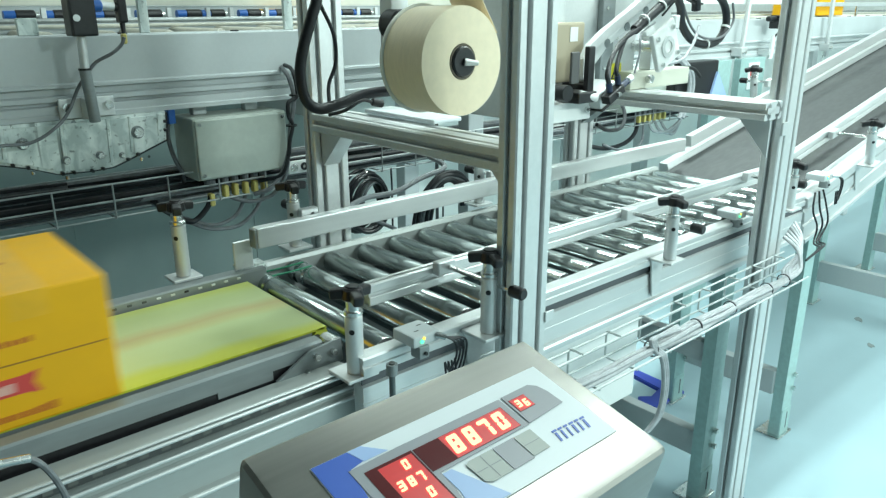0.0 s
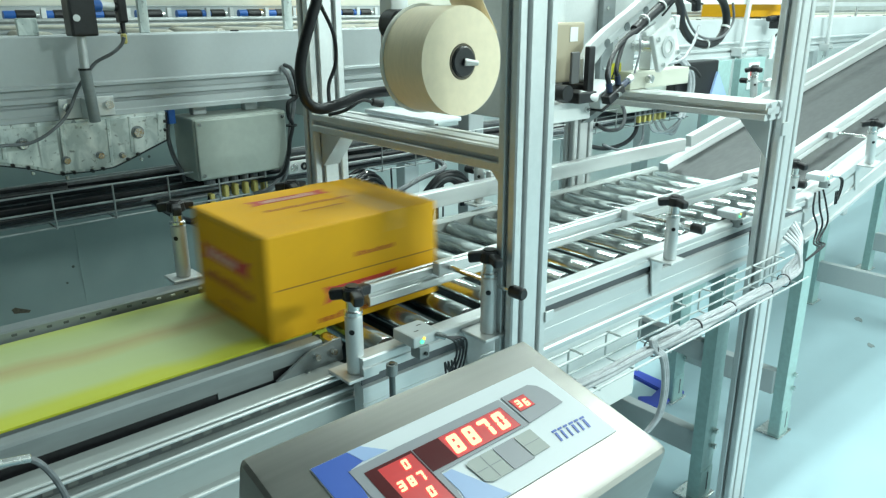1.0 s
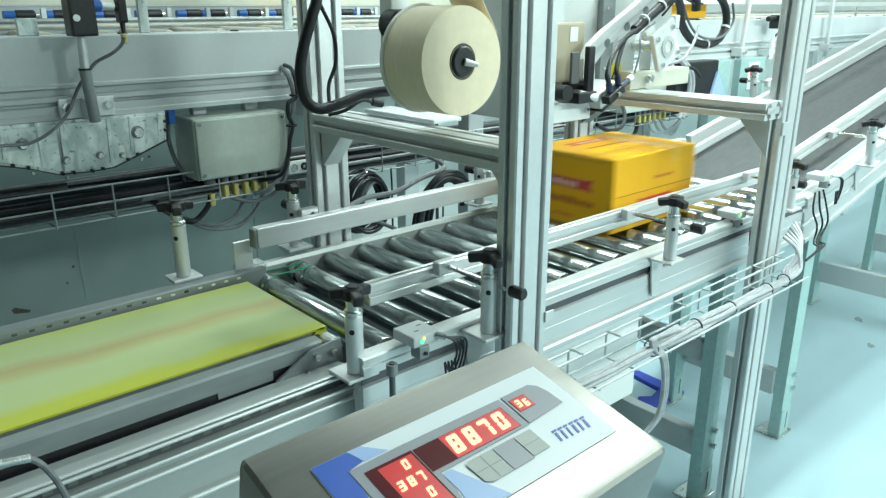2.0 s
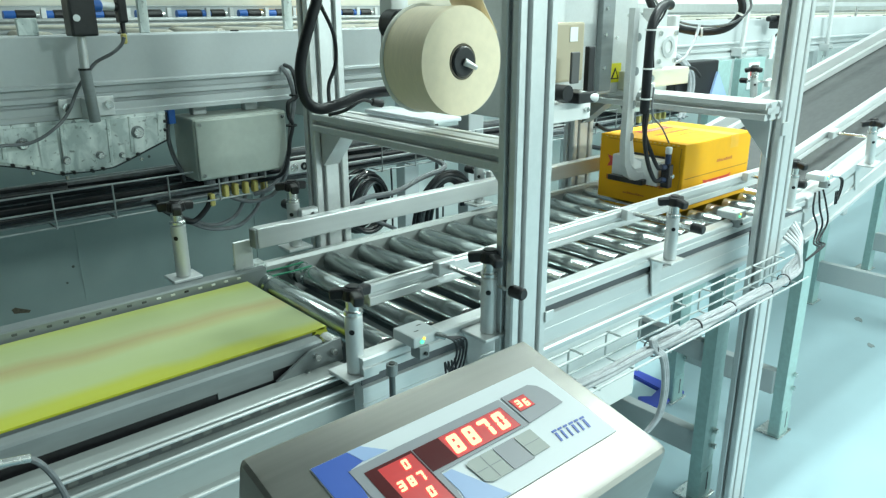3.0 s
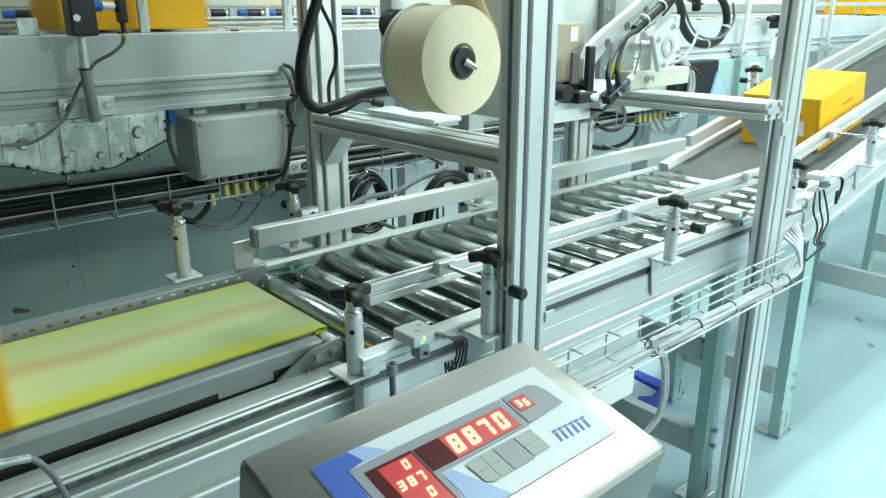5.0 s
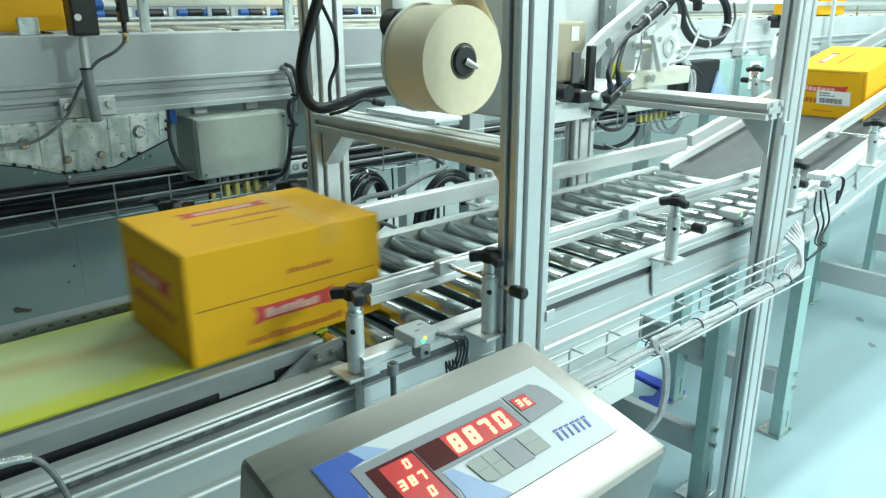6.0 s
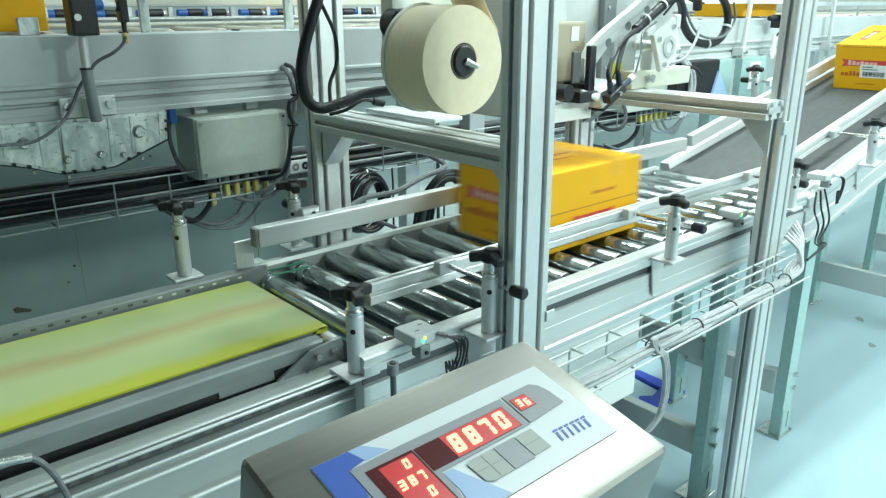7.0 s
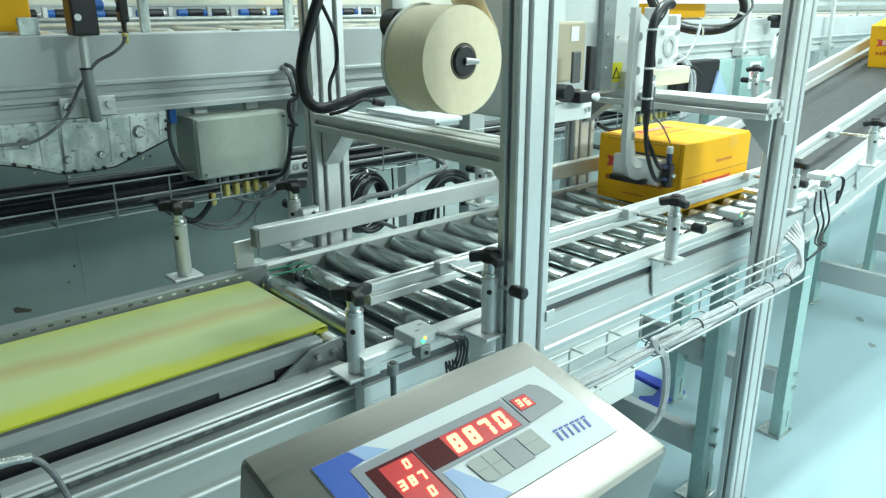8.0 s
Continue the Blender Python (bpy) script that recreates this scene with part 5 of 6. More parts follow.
# ---- weighing indicator ----
def indicator():
    """A stainless desk indicator on a stand. Its face is laid out by u along the top edge and v down the slope."""
    o = Vector((0.165, 0.3895, 1.2474))
    u = Vector((1, 0, 0))
    v = Vector((0, -0.9713, -0.2380))
    n = u.cross(v) * -1
    m = Matrix((( u.x, -v.x, n.x, o.x), (u.y, -v.y, n.y, o.y), (u.z, -v.z, n.z, o.z), (0, 0, 0, 1)))
    t = thing("weighing_indicator", (0.30, 0.31, 0.0), "stainless weighing indicator with a glowing red digital display", "scale indicator")

    def plate(u0, u1, v0, v1, h0, h1, bevel=0.0, seg=2):
        return block(u0, u1, -v1, -v0, h0, h1, bevel, seg, m=m)

    def sheet(pts, h0, h1):
        b = prism([(p, -q) for p, q in pts], (0, 0, h0), (1, 0, 0), (0, 1, 0), (0, 0, h1 - h0))
        bmesh.ops.transform(b, matrix=m, verts=b.verts)
        return b

    body = part("housing", plate(0.0, 0.269, 0.0, 0.153, -0.058, 0.0, 0.007, 3), STAINLESS, t, "brushed stainless housing", smooth=True)
    part("rear_housing", plate(0.012, 0.257, 0.012, 0.141, -0.085, -0.0585, 0.004), STAINLESS, t)
    part("stand", rod((0.30, 0.33, 0.02), (0.30, 0.33, 1.15), 0.019, 20), STAINLESS, t, smooth=True)
    part("stand_foot", block(0.16, 0.44, 0.20, 0.46, 0.0, 0.0195, 0.005), STAINLESS, t)
    foil = part("front_foil", plate(0.033, 0.2455, 0.0335, 0.1205, 0.0004, 0.0010, 0.0), PLATE, t, "white printed front foil")
    part("foil_blue", sheet([(0.0335, 0.034), (0.061, 0.034), (0.066, 0.046), (0.055, 0.048), (0.051, 0.075), (0.052, 0.120), (0.0335, 0.120)], 0.0012, 0.0015), PLATE_BLUE, foil, "deep blue foil corner")
    part("foil_pale", sheet([(0.0615, 0.034), (0.072, 0.034), (0.086, 0.0465), (0.0665, 0.0465)], 0.0012, 0.0015), PLATE_PALE, foil, "pale blue stripe")
    part("foil_pale", sheet([(0.104, 0.083), (0.112, 0.083), (0.132, 0.120), (0.100, 0.120), (0.1045, 0.10)], 0.0012, 0.0015), PLATE_PALE, foil, "pale blue stripe")
    grey = [(0.0525, 0.049), (0.094, 0.0480), (0.1895, 0.0490), (0.1905, 0.0805), (0.1035, 0.0815), (0.1030, 0.098), (0.099, 0.120), (0.056, 0.120), (0.053, 0.075)]
    part("foil_grey", sheet(grey, 0.0016, 0.0019), PLATE_GREY, foil, "grey display surround")
    arc = [(0.1925, 0.0485), (0.2225, 0.0482), (0.2285, 0.053), (0.2315, 0.062), (0.2325, 0.0770), (0.1920, 0.0800)]
    part("foil_grey", sheet(arc, 0.0016, 0.0019), PLATE_GREY, foil, "grey display surround")
    main = part("main_window", plate(0.0995, 0.1842, 0.0560, 0.0785, 0.0020, 0.0022), DISPLAY, t, "dark red display window")
    low = part("lower_window", plate(0.0600, 0.0985, 0.0555, 0.1150, 0.0020, 0.0022), DISPLAY, t, "dark red display window")
    unit = part("unit_window", plate(0.1945, 0.2110, 0.0545, 0.0680, 0.0020, 0.0022), DISPLAY, t, "small dark red display window")
    # added glow plates imitate the red bloom round the digits
    part("led_halo", plate(0.1222, 0.1838, 0.0563, 0.0782, 0.0022, 0.0023), GLOW, main, "glowing red plate as the halo round the lit digits")
    part("led_halo", plate(0.1948, 0.2108, 0.0548, 0.0677, 0.0022, 0.0023), GLOW, unit, "glowing red plate as the halo round the lit digits")
    part("led_halo", plate(0.0690, 0.0970, 0.0580, 0.1110, 0.0022, 0.0023), GLOW, low, "glowing red plate as the halo round the lit digits")

    segs = {"8": "abcdefg", "7": "abc", "0": "abcdef", "3": "abcdg", "6": "acdefg"}

    def digit(ch, u0, v0, w, h, parent):
        """Lit bars of a leaning seven-bar digit."""
        g = h * 0.22
        lean = 0.16
        bar = {"a": (0, 0, w, g), "g": (0, h / 2 - g / 2, w, h / 2 + g / 2), "d": (0, h - g, w, h), "f": (0, 0, g, h / 2), "b": (w - g, 0, w, h / 2),
               "e": (0, h / 2, g, h), "c": (w - g, h / 2, w, h)}
        for s in segs[ch]:
            a0, b0, a1, b1 = bar[s]
            e, c = 0.0001, g * 0.32
            flat = [(a0 + c, b0), (a1 - c, b0), (a1, b0 + c), (a1, b1 - c), (a1 - c, b1), (a0 + c, b1), (a0, b1 - c), (a0, b0 + c)]
            b = prism([(u0 + p + lean * (h - q), -(v0 + q)) for p, q in flat], (0, 0, 0.0024), (1, 0, 0), (0, 1, 0), (0, 0, 0.0004 + 0.00002 * (ord(s) - 97)))
            bmesh.ops.transform(b, matrix=m, verts=b.verts)
            part("lit_bar", b, LED_RED, parent, "glowing red display bar")

    for k, ch in enumerate("8870"):
        digit(ch, 0.1235 + 0.0147 * k, 0.0590, 0.0096, 0.0165, main)
    for u0, v0 in ((0.1965, 0.0572), (0.2030, 0.0590)):
        digit("6" if u0 > 0.2 else "3", u0, v0, 0.0045, 0.0075, unit)
    for u0, v0, ch in ((0.0845, 0.0600, "0"), (0.0710, 0.0735, "3"), (0.0790, 0.0735, "8"), (0.0870, 0.0735, "7"), (0.0845, 0.0870, "0"), (0.0710, 0.1000, "8"), (0.0790, 0.1000, "0")):
        digit(ch, u0, v0, 0.0050, 0.0082, low)
    pad = [(0.1225, 0.0860), (0.1265, 0.0842), (0.1480, 0.0842), (0.1480, 0.1065), (0.1290, 0.1065), (0.1240, 0.1035)]
    part("keypad", sheet(pad, 0.0016, 0.0020), KEY, foil, "grey-green key field")
    part("key_gap", plate(0.1490, 0.1690, 0.0842, 0.1065, 0.0016, 0.0019), PLATE_GREY, foil)
    part("keypad", plate(0.1700, 0.1870, 0.0845, 0.1050, 0.0016, 0.0020), KEY, foil, "grey-green key field")
    for a, c in ((0.1245, 0.0950), (0.1375, 0.0950)):
        part("key_line", plate(a, a + 0.0095, c, c + 0.0005, 0.0021, 0.0022), PLATE_GREY, foil)
    part("key_line", plate(0.1360, 0.1365, 0.0850, 0.1060, 0.0021, 0.0022), PLATE_GREY, foil)
    part("key_line", plate(0.1705, 0.1865, 0.0945, 0.0950, 0.0021, 0.0022), PLATE_GREY, foil)
    # maker's mark as plain slanting blue blocks
    for k, w in enumerate((0.0046, 0.0042, 0.0040, 0.0046, 0.0042, 0.0046)):
        a = 0.1975 + 0.0060 * k
        for c, d in ((0.0945, 0.0962), (0.0972, 0.1055)):
            e = a + (0.0012 if d > 0.1 else 0.0)
            x = 0.0025 * (0.1055 - c) / 0.011
            y = 0.0025 * (0.1055 - d) / 0.011
            v1 = a + w - (0.0012 if d > 0.1 else 0.0)
            part("mark", sheet([(e + x, c + 0.0003 * k), (v1 + x, c + 0.0003 * k), (v1 + y, d + 0.0003 * k), (e + y, d + 0.0003 * k)], 0.0012, 0.0015), PLATE_BLUE, foil)
    return t


indicator()

# ---- small things on the near side ----
def photo_eye(x, y, z, s, leads):
    t = thing("photo_eye", (x, y, z), "small grey photo eye with a green light on the near rail", "sensor", "photo eyes")
    b = part("body", block(x - 0.030 * s, x + 0.030 * s, y - 0.032, y + 0.028, z - 0.003, z + 0.018, 0.004), PAINT, t)
    part("mark", block(x - 0.012, x - 0.002, y - 0.012, y - 0.010, z + 0.0182, z + 0.0186), INK, b)
    part("mark", block(x + 0.008, x + 0.018, y + 0.006, y + 0.008, z + 0.0182, z + 0.0186), INK, b)
    part("green_light", rod((x - 0.012, y - 0.031, z + 0.007), (x - 0.012, y - 0.0345, z + 0.007), 0.0036, 12), LED_GREEN, t, "green light")
    part("amber_light", rod((x - 0.007, y - 0.031, z + 0.0120), (x - 0.007, y - 0.0340, z + 0.0120), 0.0028, 12), LED_AMBER, t, "amber light")
    part("plug", rod((x + 0.022 * s, y - 0.031, z + 0.010), (x + 0.034 * s, y - 0.045, z + 0.006), 0.006, 10), STEEL, t, smooth=True)
    part("clamp", block(x - 0.02, x + 0.003, y - 0.036, y - 0.010, z - 0.026, z - 0.002, 0.003), CHANNEL, t)
    part("clamp_bolt", rod((x - 0.008, y - 0.037, z - 0.015), (x - 0.008, y - 0.041, z - 0.015), 0.0035, 8), BLACK, t)
    for k in range(leads):
        d = 0.008 * k
        pts = [(x + 0.034 * s, y - 0.045, z + 0.006), (x + 0.048 + d, y - 0.052, z - 0.006), (x + 0.052 + d, y - 0.052, z - 0.035), (x + 0.036 + d, y - 0.05, z - 0.058 - d), (x + 0.026 + d, y - 0.05, z - 0.04), (x + 0.032 + d, y - 0.05, z - 0.085)]
        part("lead", hose(pts, 0.0020, 6), RUBBER, t, smooth=True)
    return t


photo_eye(0.748, 0.930, 0.960, 1.0, 4)
photo_eye(1.925, 0.960, 0.960, 1.0, 4)
photo_eye(2.46, 0.945, 0.990, 1.2, 3)
solid("support_pin", rod((0.671, 0.90, 0.62), (0.671, 0.90, 0.948), 0.0055, 14), mat("dark_steel", (0.15, 0.16, 0.16), 0.28, 1.0), "slim steel support pin beside the near rail", "pin", smooth=True)
solid("pin_clamp", ring((0.671, 0.90, 0.925), (0.671, 0.90, 0.945), 0.010, 0.0057, 16), CHANNEL, "small grey collar round the support pin", "clamp")
for k in range(3):
    cable([(2.40 + 0.03 * k, 0.925, 0.955), (2.38 + 0.05 * k, 0.915, 0.90), (2.42 + 0.04 * k, 0.91, 0.84), (2.40 + 0.02 * k, 0.905, 0.79), (2.33 + 0.02 * k, 0.86, 0.80), (2.14, 0.82, 0.812)], 0.0032, RUBBER, "black sensor lead hanging at the foot of the ramp")

def open_tray(x0, x1):
    """A wire tray that is open towards the aisle: back, floor and a short lip at the top."""
    t = thing("cable_tray", ((x0 + x1) / 2, 0.80, 0.80), "bright steel wire cable tray with pale cables along the near side", "cable tray", "wire cable trays")
    for y, z in ((0.765, 0.803), (0.805, 0.803), (0.842, 0.803), (0.842, 0.831), (0.842, 0.858), (0.811, 0.858)):
        part("long_wire", rod((x0, y, z), (x1, y, z), 0.0026, 8), BRIGHTWIRE, t, smooth=True)
    k = 0
    while x0 + 0.054 + 0.1265 * k < x1:
        x = x0 + 0.054 + 0.1265 * k
        b = hose([(x, 0.808, 0.8605), (x, 0.838, 0.8608), (x, 0.845, 0.856), (x, 0.8452, 0.83), (x, 0.8448, 0.806), (x, 0.838, 0.8002), (x, 0.80, 0.8), (x, 0.762, 0.8)], 0.0024, 6, 3)
        part("rung", b, BRIGHTWIRE, t, smooth=True)
        k += 1
    return t


open_tray(0.90, 2.03)
rnd = random.Random(21)
for k in range(6):
    r = (0.0055, 0.005, 0.0045, 0.0055, 0.0045, 0.005)[k]
    y, z = 0.776 + 0.0085 * (k % 3), 0.8085 + 0.0085 * (k // 3)
    pts = [(0.90 + 0.113 * j, y + rnd.uniform(-0.005, 0.005), z + rnd.uniform(-0.001, 0.004)) for j in range(10)]
    cable(pts + [(2.00, 0.782 + 0.008 * k, 0.818), (2.03 + 0.018 * k, 0.790 + 0.009 * k, 0.835), (2.05 + 0.026 * k, 0.815 + 0.009 * k, 0.868), (2.06 + 0.034 * k, 0.86 + 0.009 * k, 0.893)], r, PALECABLE, "pale cable lying in the near wire tray")
for k in range(3):
    d = 0.007 * k
    cable([(1.40 + d, 0.785 + d, 0.826), (1.31 + d, 0.782, 0.838), (1.275 + d, 0.778, 0.840), (1.285 + d, 0.773, 0.815), (1.3014 + d, 0.765, 0.7952), (1.318 + d, 0.765, 0.7473), (1.330 + d, 0.77, 0.686), (1.324 + d, 0.775, 0.637), (1.305 + d, 0.78, 0.6126), (1.26 + d, 0.80, 0.55), (1.22, 0.85, 0.3)], 0.0052, PALECABLE, "pale cable hanging down from the wire tray")
for tx in (1.29, 1.47, 1.63, 1.82, 1.92):
    solid("cable_tie", ring((tx, 0.786, 0.8135), (tx + 0.004, 0.786, 0.8135), 0.0185, 0.0165, 20), BLACK, "black cable tie round the pale cables", "cable tie")
scoop = prism([(2.53, 1.64), (2.515, 1.36), (2.31, 1.36), (2.285, 1.43), (2.335, 1.46), (2.375, 1.425), (2.45, 1.44), (2.475, 1.61)], (0, 0, 0.0006), (1, 0, 0), (0, 1, 0), (0, 0, 0.016))
bmesh.ops.bevel(scoop, geom=[e for e in scoop.edges if all(v.co.z > 0.01 for v in e.verts)], offset=0.004, segments=2, affect="EDGES")
solid("plastic_scrap", scoop, mat("dark_blue_plastic", (0.03, 0.06, 0.42), 0.45, 0.0, 0.1, 30), "dark blue bent plastic piece lying on the floor", "scrap")


# ---- cartons ----
CL, CW, CH = 0.385, 0.295, 0.199


def bars(b, x, y, z, u, v, n, w, h, gap, seed, even=False):
    """A row of n small bars along u, each h tall along v, for writing."""
    rnd = random.Random(seed)
    u, v = Vector(u), Vector(v)
    nrm = u.cross(v)
    p = Vector((x, y, z))
    for k in range(n):
        hh = h if even else h * rnd.choice((0.72, 1.0, 0.72, 0.85))
        ww = w * (rnd.choice((0.4, 0.7, 1.3)) if even else rnd.uniform(0.75, 1.15))
        c = [p, p + u * ww, p + u * ww + v * hh, p + v * hh]
        lo = [b.verts.new(q) for q in c]
        hi = [b.verts.new(q + nrm * 0.0004) for q in c]
        b.faces.new(hi)
        for i in range(4):
            b.faces.new((lo[i], lo[(i + 1) % 4], hi[(i + 1) % 4], hi[i]))
        p = p + u * (ww + gap)
    return b


def ribbon(b, o, u, v, w, h):
    """A banner with swallow-tailed ends."""
    o, u, v = Vector(o), Vector(u), Vector(v)
    n = u.cross(v) * 0.0004
    pts = [(0, 0), (w * 0.12, h * 0.12), (w * 0.88, h * 0.12), (w, 0), (w * 0.95, h * 0.5), (w, h), (w * 0.88, h * 0.88), (w * 0.12, h * 0.88), (0, h), (w * 0.05, h * 0.5)]
    lo = [b.verts.new(o + u * p + v * q) for p, q in pts]
    hi = [b.verts.new(x.co + n) for x in lo]
    b.faces.new(hi)
    for i in range(len(pts)):
        b.faces.new((lo[i], lo[(i + 1) % len(pts)], hi[(i + 1) % len(pts)], hi[i]))
    return b


# labels
def address_label(at):
    t = thing("address_label", (0, 0, 0), "white printed address label with a barcode", "label", "address labels")
    part("paper", block(-0.0006, 0.0, -0.065, 0.065, -0.028, 0.028), WHITE, t, local=True)
    Y, Z = Vector((0, -1, 0)), Vector((0, 0, 1))
    part("barcode", bars(bmesh.new(), -0.0007, 0.052, -0.022, Y, Z, 26, 0.0026, 0.020, 0.0015, 10, True), INK, t, local=True)
    part("writing", bars(bmesh.new(), -0.0007, 0.055, 0.006, Y, Z, 8, 0.006, 0.005, 0.002, 11), INK, t, local=True)
    part("writing", bars(bmesh.new(), -0.0007, 0.055, 0.016, Y, Z, 5, 0.007, 0.006, 0.002, 12), INK, t, local=True)
    t.matrix_basis = at
    return t


def carton(at):
    """A closed carton; its origin is at the middle of its rear lower edge, and it points along x."""
    t = thing("carton", (0, 0, 0), "closed yellow cardboard carton with red and brown print", "carton", "yellow cartons")
    w = CW / 2
    part("case", block(0, CL, -w, w, 0, CH, 0.004), CARTON, t, local=True)
    part("lid_seam", block(0.012, CL - 0.012, -w - 0.0006, -w + 0.001, CH * 0.485, CH * 0.485 + 0.0022), CARTON_SEAM, t, local=True)
    part("lid_seam", block(-0.0006, 0.001, -w + 0.03, w - 0.03, CH - 0.012, CH - 0.0105), CARTON_SEAM, t, local=True)
    for k in range(17):
        y = w - 0.02 - 0.0155 * k
        part("perforation", block(-0.0005, 0.0008, y - 0.008, y, CH - 0.0065, CH - 0.0045), CARTON_PALE, t, local=True)
    slit = hose([(-0.0002, -w + 0.012, CH - 0.012), (-0.0002, -w + 0.014, CH - 0.06), (-0.0002, -w + 0.010, CH - 0.10), (-0.0002, -w + 0.013, CH - 0.14)], 0.0008, 5, 3)
    part("slit", slit, CARTON_SEAM, t, local=True)
    # near long side: ribbon, writing below it, line of writing above the seam
    X, Z = Vector((1, 0, 0)), Vector((0, 0, 1))
    part("ribbon", ribbon(bmesh.new(), (0.112, -w, 0.046), X, Z, 0.165, 0.036), CARTON_RED, t, local=True)
    part("writing", bars(bmesh.new(), 0.137, -w - 0.0004, 0.055, X, Z, 7, 0.0125, 0.017, 0.0035, 1), CARTON_PINK, t, local=True)
    part("writing", bars(bmesh.new(), 0.100, -w, 0.013, X, Z, 13, 0.0115, 0.013, 0.0035, 2), CARTON_BROWN, t, local=True)
    part("writing", bars(bmesh.new(), 0.185, -w, 0.125, X, Z, 9, 0.008, 0.009, 0.003, 3), CARTON_BROWN, t, local=True)
    # rear face, as seen from behind
    Y = Vector((0, -1, 0))
    part("ribbon", ribbon(bmesh.new(), (0, 0.117, 0.100), Y, Z, 0.200, 0.036), CARTON_RED, t, local=True)
    part("writing", bars(bmesh.new(), -0.0004, 0.090, 0.1085, Y, Z, 7, 0.0150, 0.021, 0.0040, 4), CARTON_PINK, t, local=True)
    part("writing", bars(bmesh.new(), 0, 0.117, 0.060, Y, Z, 13, 0.0125, 0.021, 0.0040, 5), CARTON_BROWN, t, local=True)
    part("writing", bars(bmesh.new(), 0, 0.052, 0.025, Y, Z, 10, 0.006, 0.006, 0.0020, 6), CARTON_BROWN, t, local=True)
    # top
    part("ribbon", ribbon(bmesh.new(), (0.085, 0.055, CH), X, (0, 1, 0), 0.18, 0.040), CARTON_RED, t, local=True)
    part("writing", bars(bmesh.new(), 0.115, 0.064, CH + 0.0004, X, (0, 1, 0), 7, 0.014, 0.022, 0.0035, 7), CARTON_PINK, t, local=True)
    part("writing", bars(bmesh.new(), 0.085, 0.0, CH, X, (0, 1, 0), 14, 0.0115, 0.014, 0.0035, 8), CARTON_BROWN, t, local=True)
    part("writing", bars(bmesh.new(), 0.14, -0.04, CH, X, (0, 1, 0), 9, 0.008, 0.008, 0.003, 9), CARTON_BROWN, t, local=True)
    part("tape", block(0.255, 0.305, -w - 0.0003, w + 0.0003, CH - 0.04, CH + 0.0003), TAPE, t, "strip of clear tape over the lid", local=True)
    t.matrix_basis = at
    return t


def arm_pose(deg):
    return pose(*PIVOT, 0, deg, 0)


ON_PAD = Matrix.Translation((-0.0266, 0.028, -0.347))
ON_BOX = Matrix.Translation((-0.0012, -0.027, 0.084))
WAITING = pose(1.4, 1.228, 1.245, 0, 90, 0)


def carton_pose(x):
    """Where a carton's rear edge stands when it has come as far as x: level on belt and rollers, then tipping onto the ramp."""
    k = math.tan(radians(RISE))
    z_rear = BELT_Z + max(0.0, x - RAMP_X) * k
    z_front = BELT_Z + max(0.0, x + CL * math.cos(radians(RISE)) - RAMP_X) * k if x > RAMP_X - CL else BELT_Z
    tip = math.degrees(math.asin(max(0.0, min(1.0, (z_front - z_rear) / CL))))
    return pose(x, 1.2375, z_rear + 0.001, 0, -tip, 0)


UP_Z = 1.470


def upper_pose(x):
    return pose(x + CL, 2.22, UP_Z, 0, 0, 180)


box_a = carton(carton_pose(-0.09))
box_b = carton(carton_pose(-3.4))
box_u = carton(upper_pose(4.9))
box_v = carton(upper_pose(9.0))
label_a = address_label(arm_pose(RAISED) @ ON_PAD)
label_b = address_label(WAITING)


def glide(rows, t):
    """The value at t on a smooth curve through rows of (t, value)."""
    i = max(k for k in range(len(rows) - 1) if rows[k][0] <= t + 1e-6)
    (t0, v0), (t1, v1) = rows[i], rows[i + 1]
    (ta, va), (tb, vb) = rows[max(i - 1, 0)], rows[min(i + 2, len(rows) - 1)]
    d0, d1 = (v1 - va) / (t1 - ta), (vb - v0) / (tb - t0)
    h, s = t1 - t0, (t - t0) / (t1 - t0)
    return v0 * (1 + 2 * s) * (1 - s) ** 2 + d0 * h * s * (1 - s) ** 2 + v1 * s * s * (3 - 2 * s) + d1 * h * s * s * (s - 1)


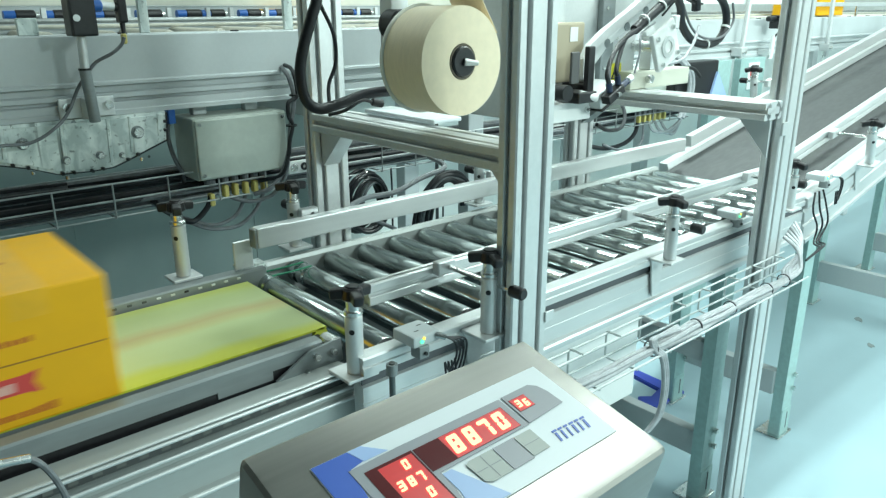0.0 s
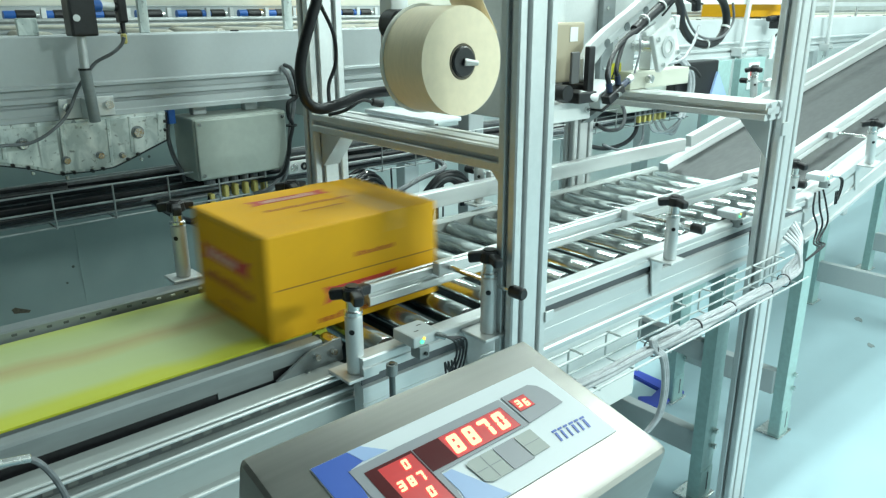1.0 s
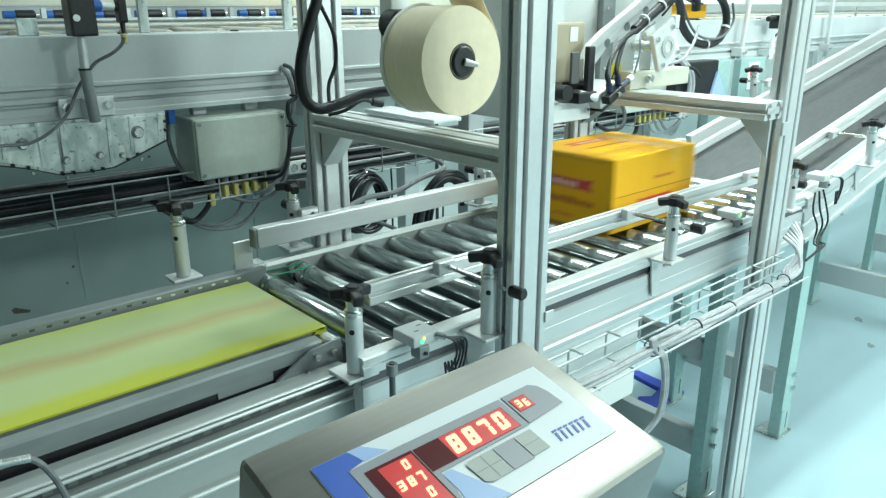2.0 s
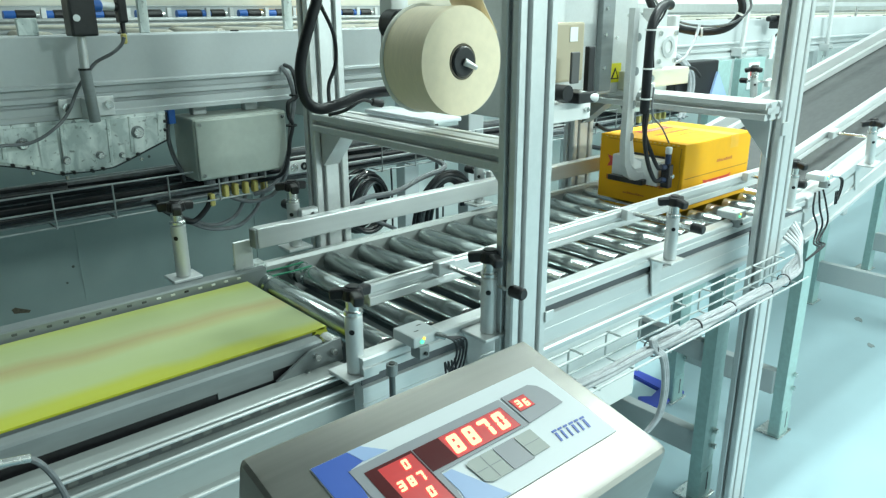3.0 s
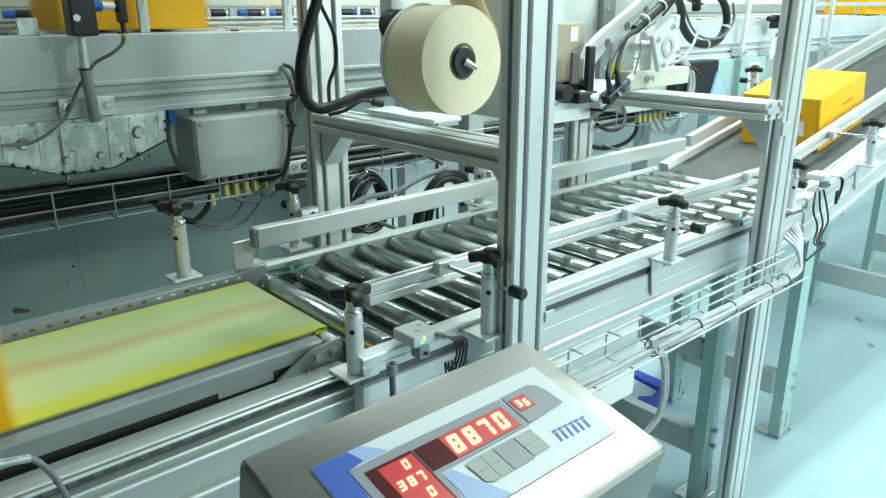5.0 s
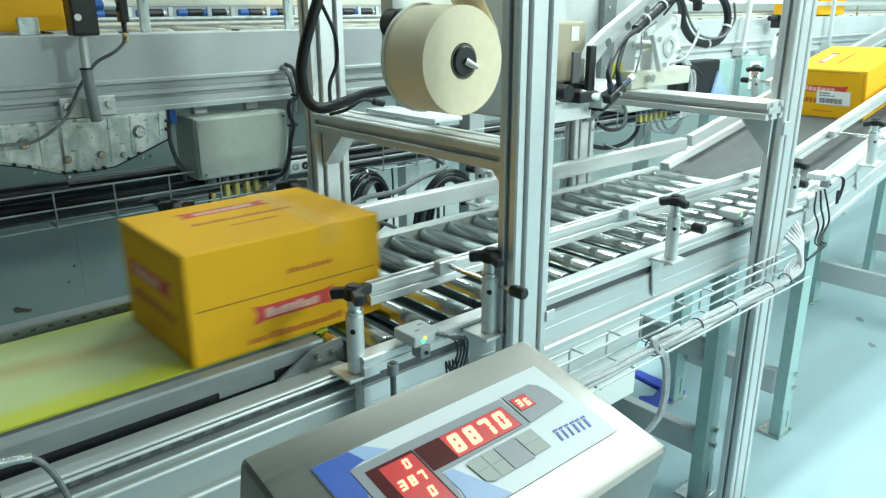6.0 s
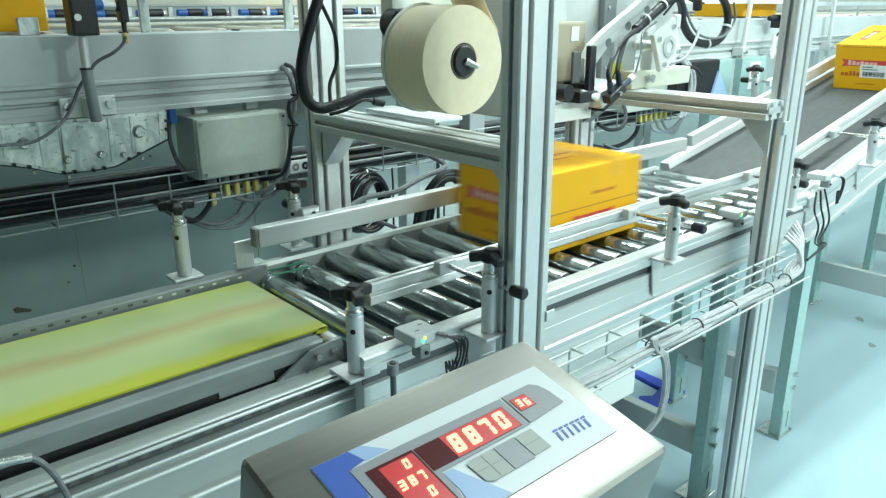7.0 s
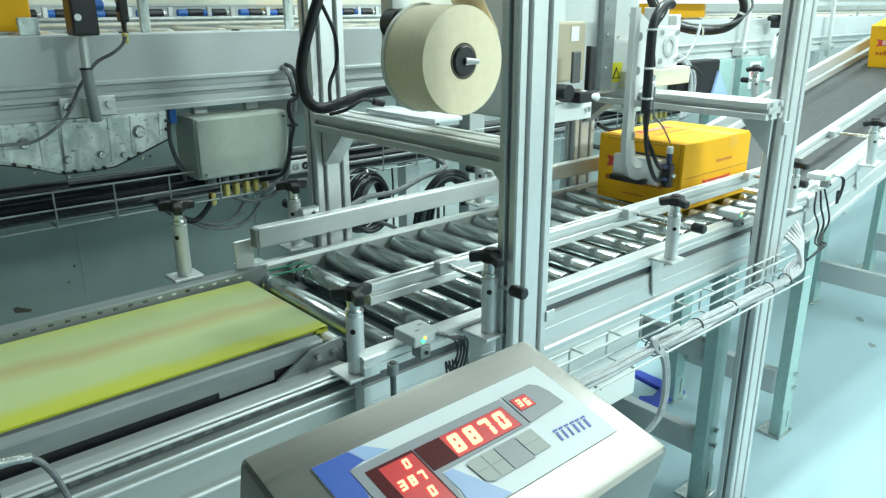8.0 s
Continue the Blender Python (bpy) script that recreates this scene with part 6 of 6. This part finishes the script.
def motions():
    a = [(0.0, -0.095), (0.3, 0.093), (0.5, 0.223), (0.6, 0.297), (0.9, 0.476), (1.0, 0.550), (1.2, 0.690), (1.5, 0.955), (1.75, 1.255), (2.05, 1.585), (2.15, 1.725), (2.25, 1.825), (2.35, 1.855), (2.5, 1.860), (2.85, 1.8625), (3.0, 1.872), (3.1, 1.915),
         (3.5, 2.183), (3.8, 2.319), (4.2, 2.477), (4.5, 2.588), (4.7, 2.674), (5.8, 3.094), (6.5, 3.374), (7.0, 3.585), (7.3, 3.69), (8.0, 3.958)]
    # between 3.1 and 5.8 s the carton and its label take the same close steps
    fine = [(round(3.1 + 0.1 * k, 2), glide(a, 3.1 + 0.1 * k)) for k in range(28)]
    a = [r for r in a if r[0] < 3.05] + fine + [r for r in a if r[0] > 5.85]
    walk(box_a, [(t, carton_pose(x)) for t, x in a])
    b = [(0.0, -3.25), (4.7, -0.42), (5.25, -0.08), (5.55, 0.10), (5.8, 0.285), (6.15, 0.476), (6.25, 0.550), (6.5, 0.72), (6.75, 0.963), (7.0, 1.265), (7.3, 1.594), (7.4, 1.73), (7.5, 1.827), (7.6, 1.856), (7.75, 1.861), (8.0, 1.8622)]
    walk(box_b, [(t, carton_pose(x)) for t, x in b])
    walk(box_u, [(t, upper_pose(x)) for t, x in ((0.0, 4.97), (0.5, 4.49), (1.0, 4.085), (1.5, 3.68), (3.0, 2.30), (4.0, 1.385), (4.2, 1.207), (4.4, 1.028), (4.6, 0.855), (4.7, 0.775), (5.8, 0.176), (6.2, 0.165), (6.6, 0.138), (7.0, 0.125), (8.0, 0.09))])
    walk(box_v, [(t, upper_pose(x)) for t, x in ((0.0, 9.9), (3.5, 7.0), (4.0, 6.55), (4.5, 6.12), (4.7, 5.97), (5.8, 5.17), (6.2, 4.76), (6.6, 4.36), (7.0, 4.0), (7.4, 3.76), (8.0, 3.22))])
    x, y, z = ROLL
    walk(roll, [(0.0, pose(x, y, z)), (1.7, pose(x, y, z)), (2.5, pose(x, y, z, 0, 25, 0)), (6.8, pose(x, y, z, 0, 25, 0)), (7.5, pose(x, y, z, 0, 0, 0)), (8.0, pose(x, y, z, 0, -6, 0))])
    swing = [(0.0, RAISED), (2.35, RAISED), (2.45, 58), (2.55, 30), (2.65, 8), (2.75, 0), (3.02, 0), (3.1, 7), (3.2, 30), (3.3, 47), (3.4, 61), (3.5, RAISED), (7.6, RAISED), (7.7, 58), (7.8, 30), (7.9, 8), (8.0, 0)]
    walk(arm, [(t, arm_pose(d)) for t, d in swing])
    walk(loop, [(t, pose(2.285 - 0.02 * (1 - d / RAISED), 1.29, 1.495 + 0.04 * (1 - d / RAISED), 0, 0, -50 * (1 - d / RAISED))) for t, d in swing])
    up_to = [(t, arm_pose(d) @ ON_PAD) for t, d in swing if t < 3.05]
    walk(label_a, up_to + [(t, carton_pose(x) @ ON_BOX) for t, x in a if t > 3.05])
    walk(label_b, [(0.0, WAITING), (3.7, WAITING), (4.2, pose(1.46, 1.228, 1.30, 0, 80, 0)), (4.7, arm_pose(RAISED) @ ON_PAD), (7.6, arm_pose(RAISED) @ ON_PAD)] + [(t, arm_pose(d) @ ON_PAD) for t, d in swing if t > 7.65])


motions()
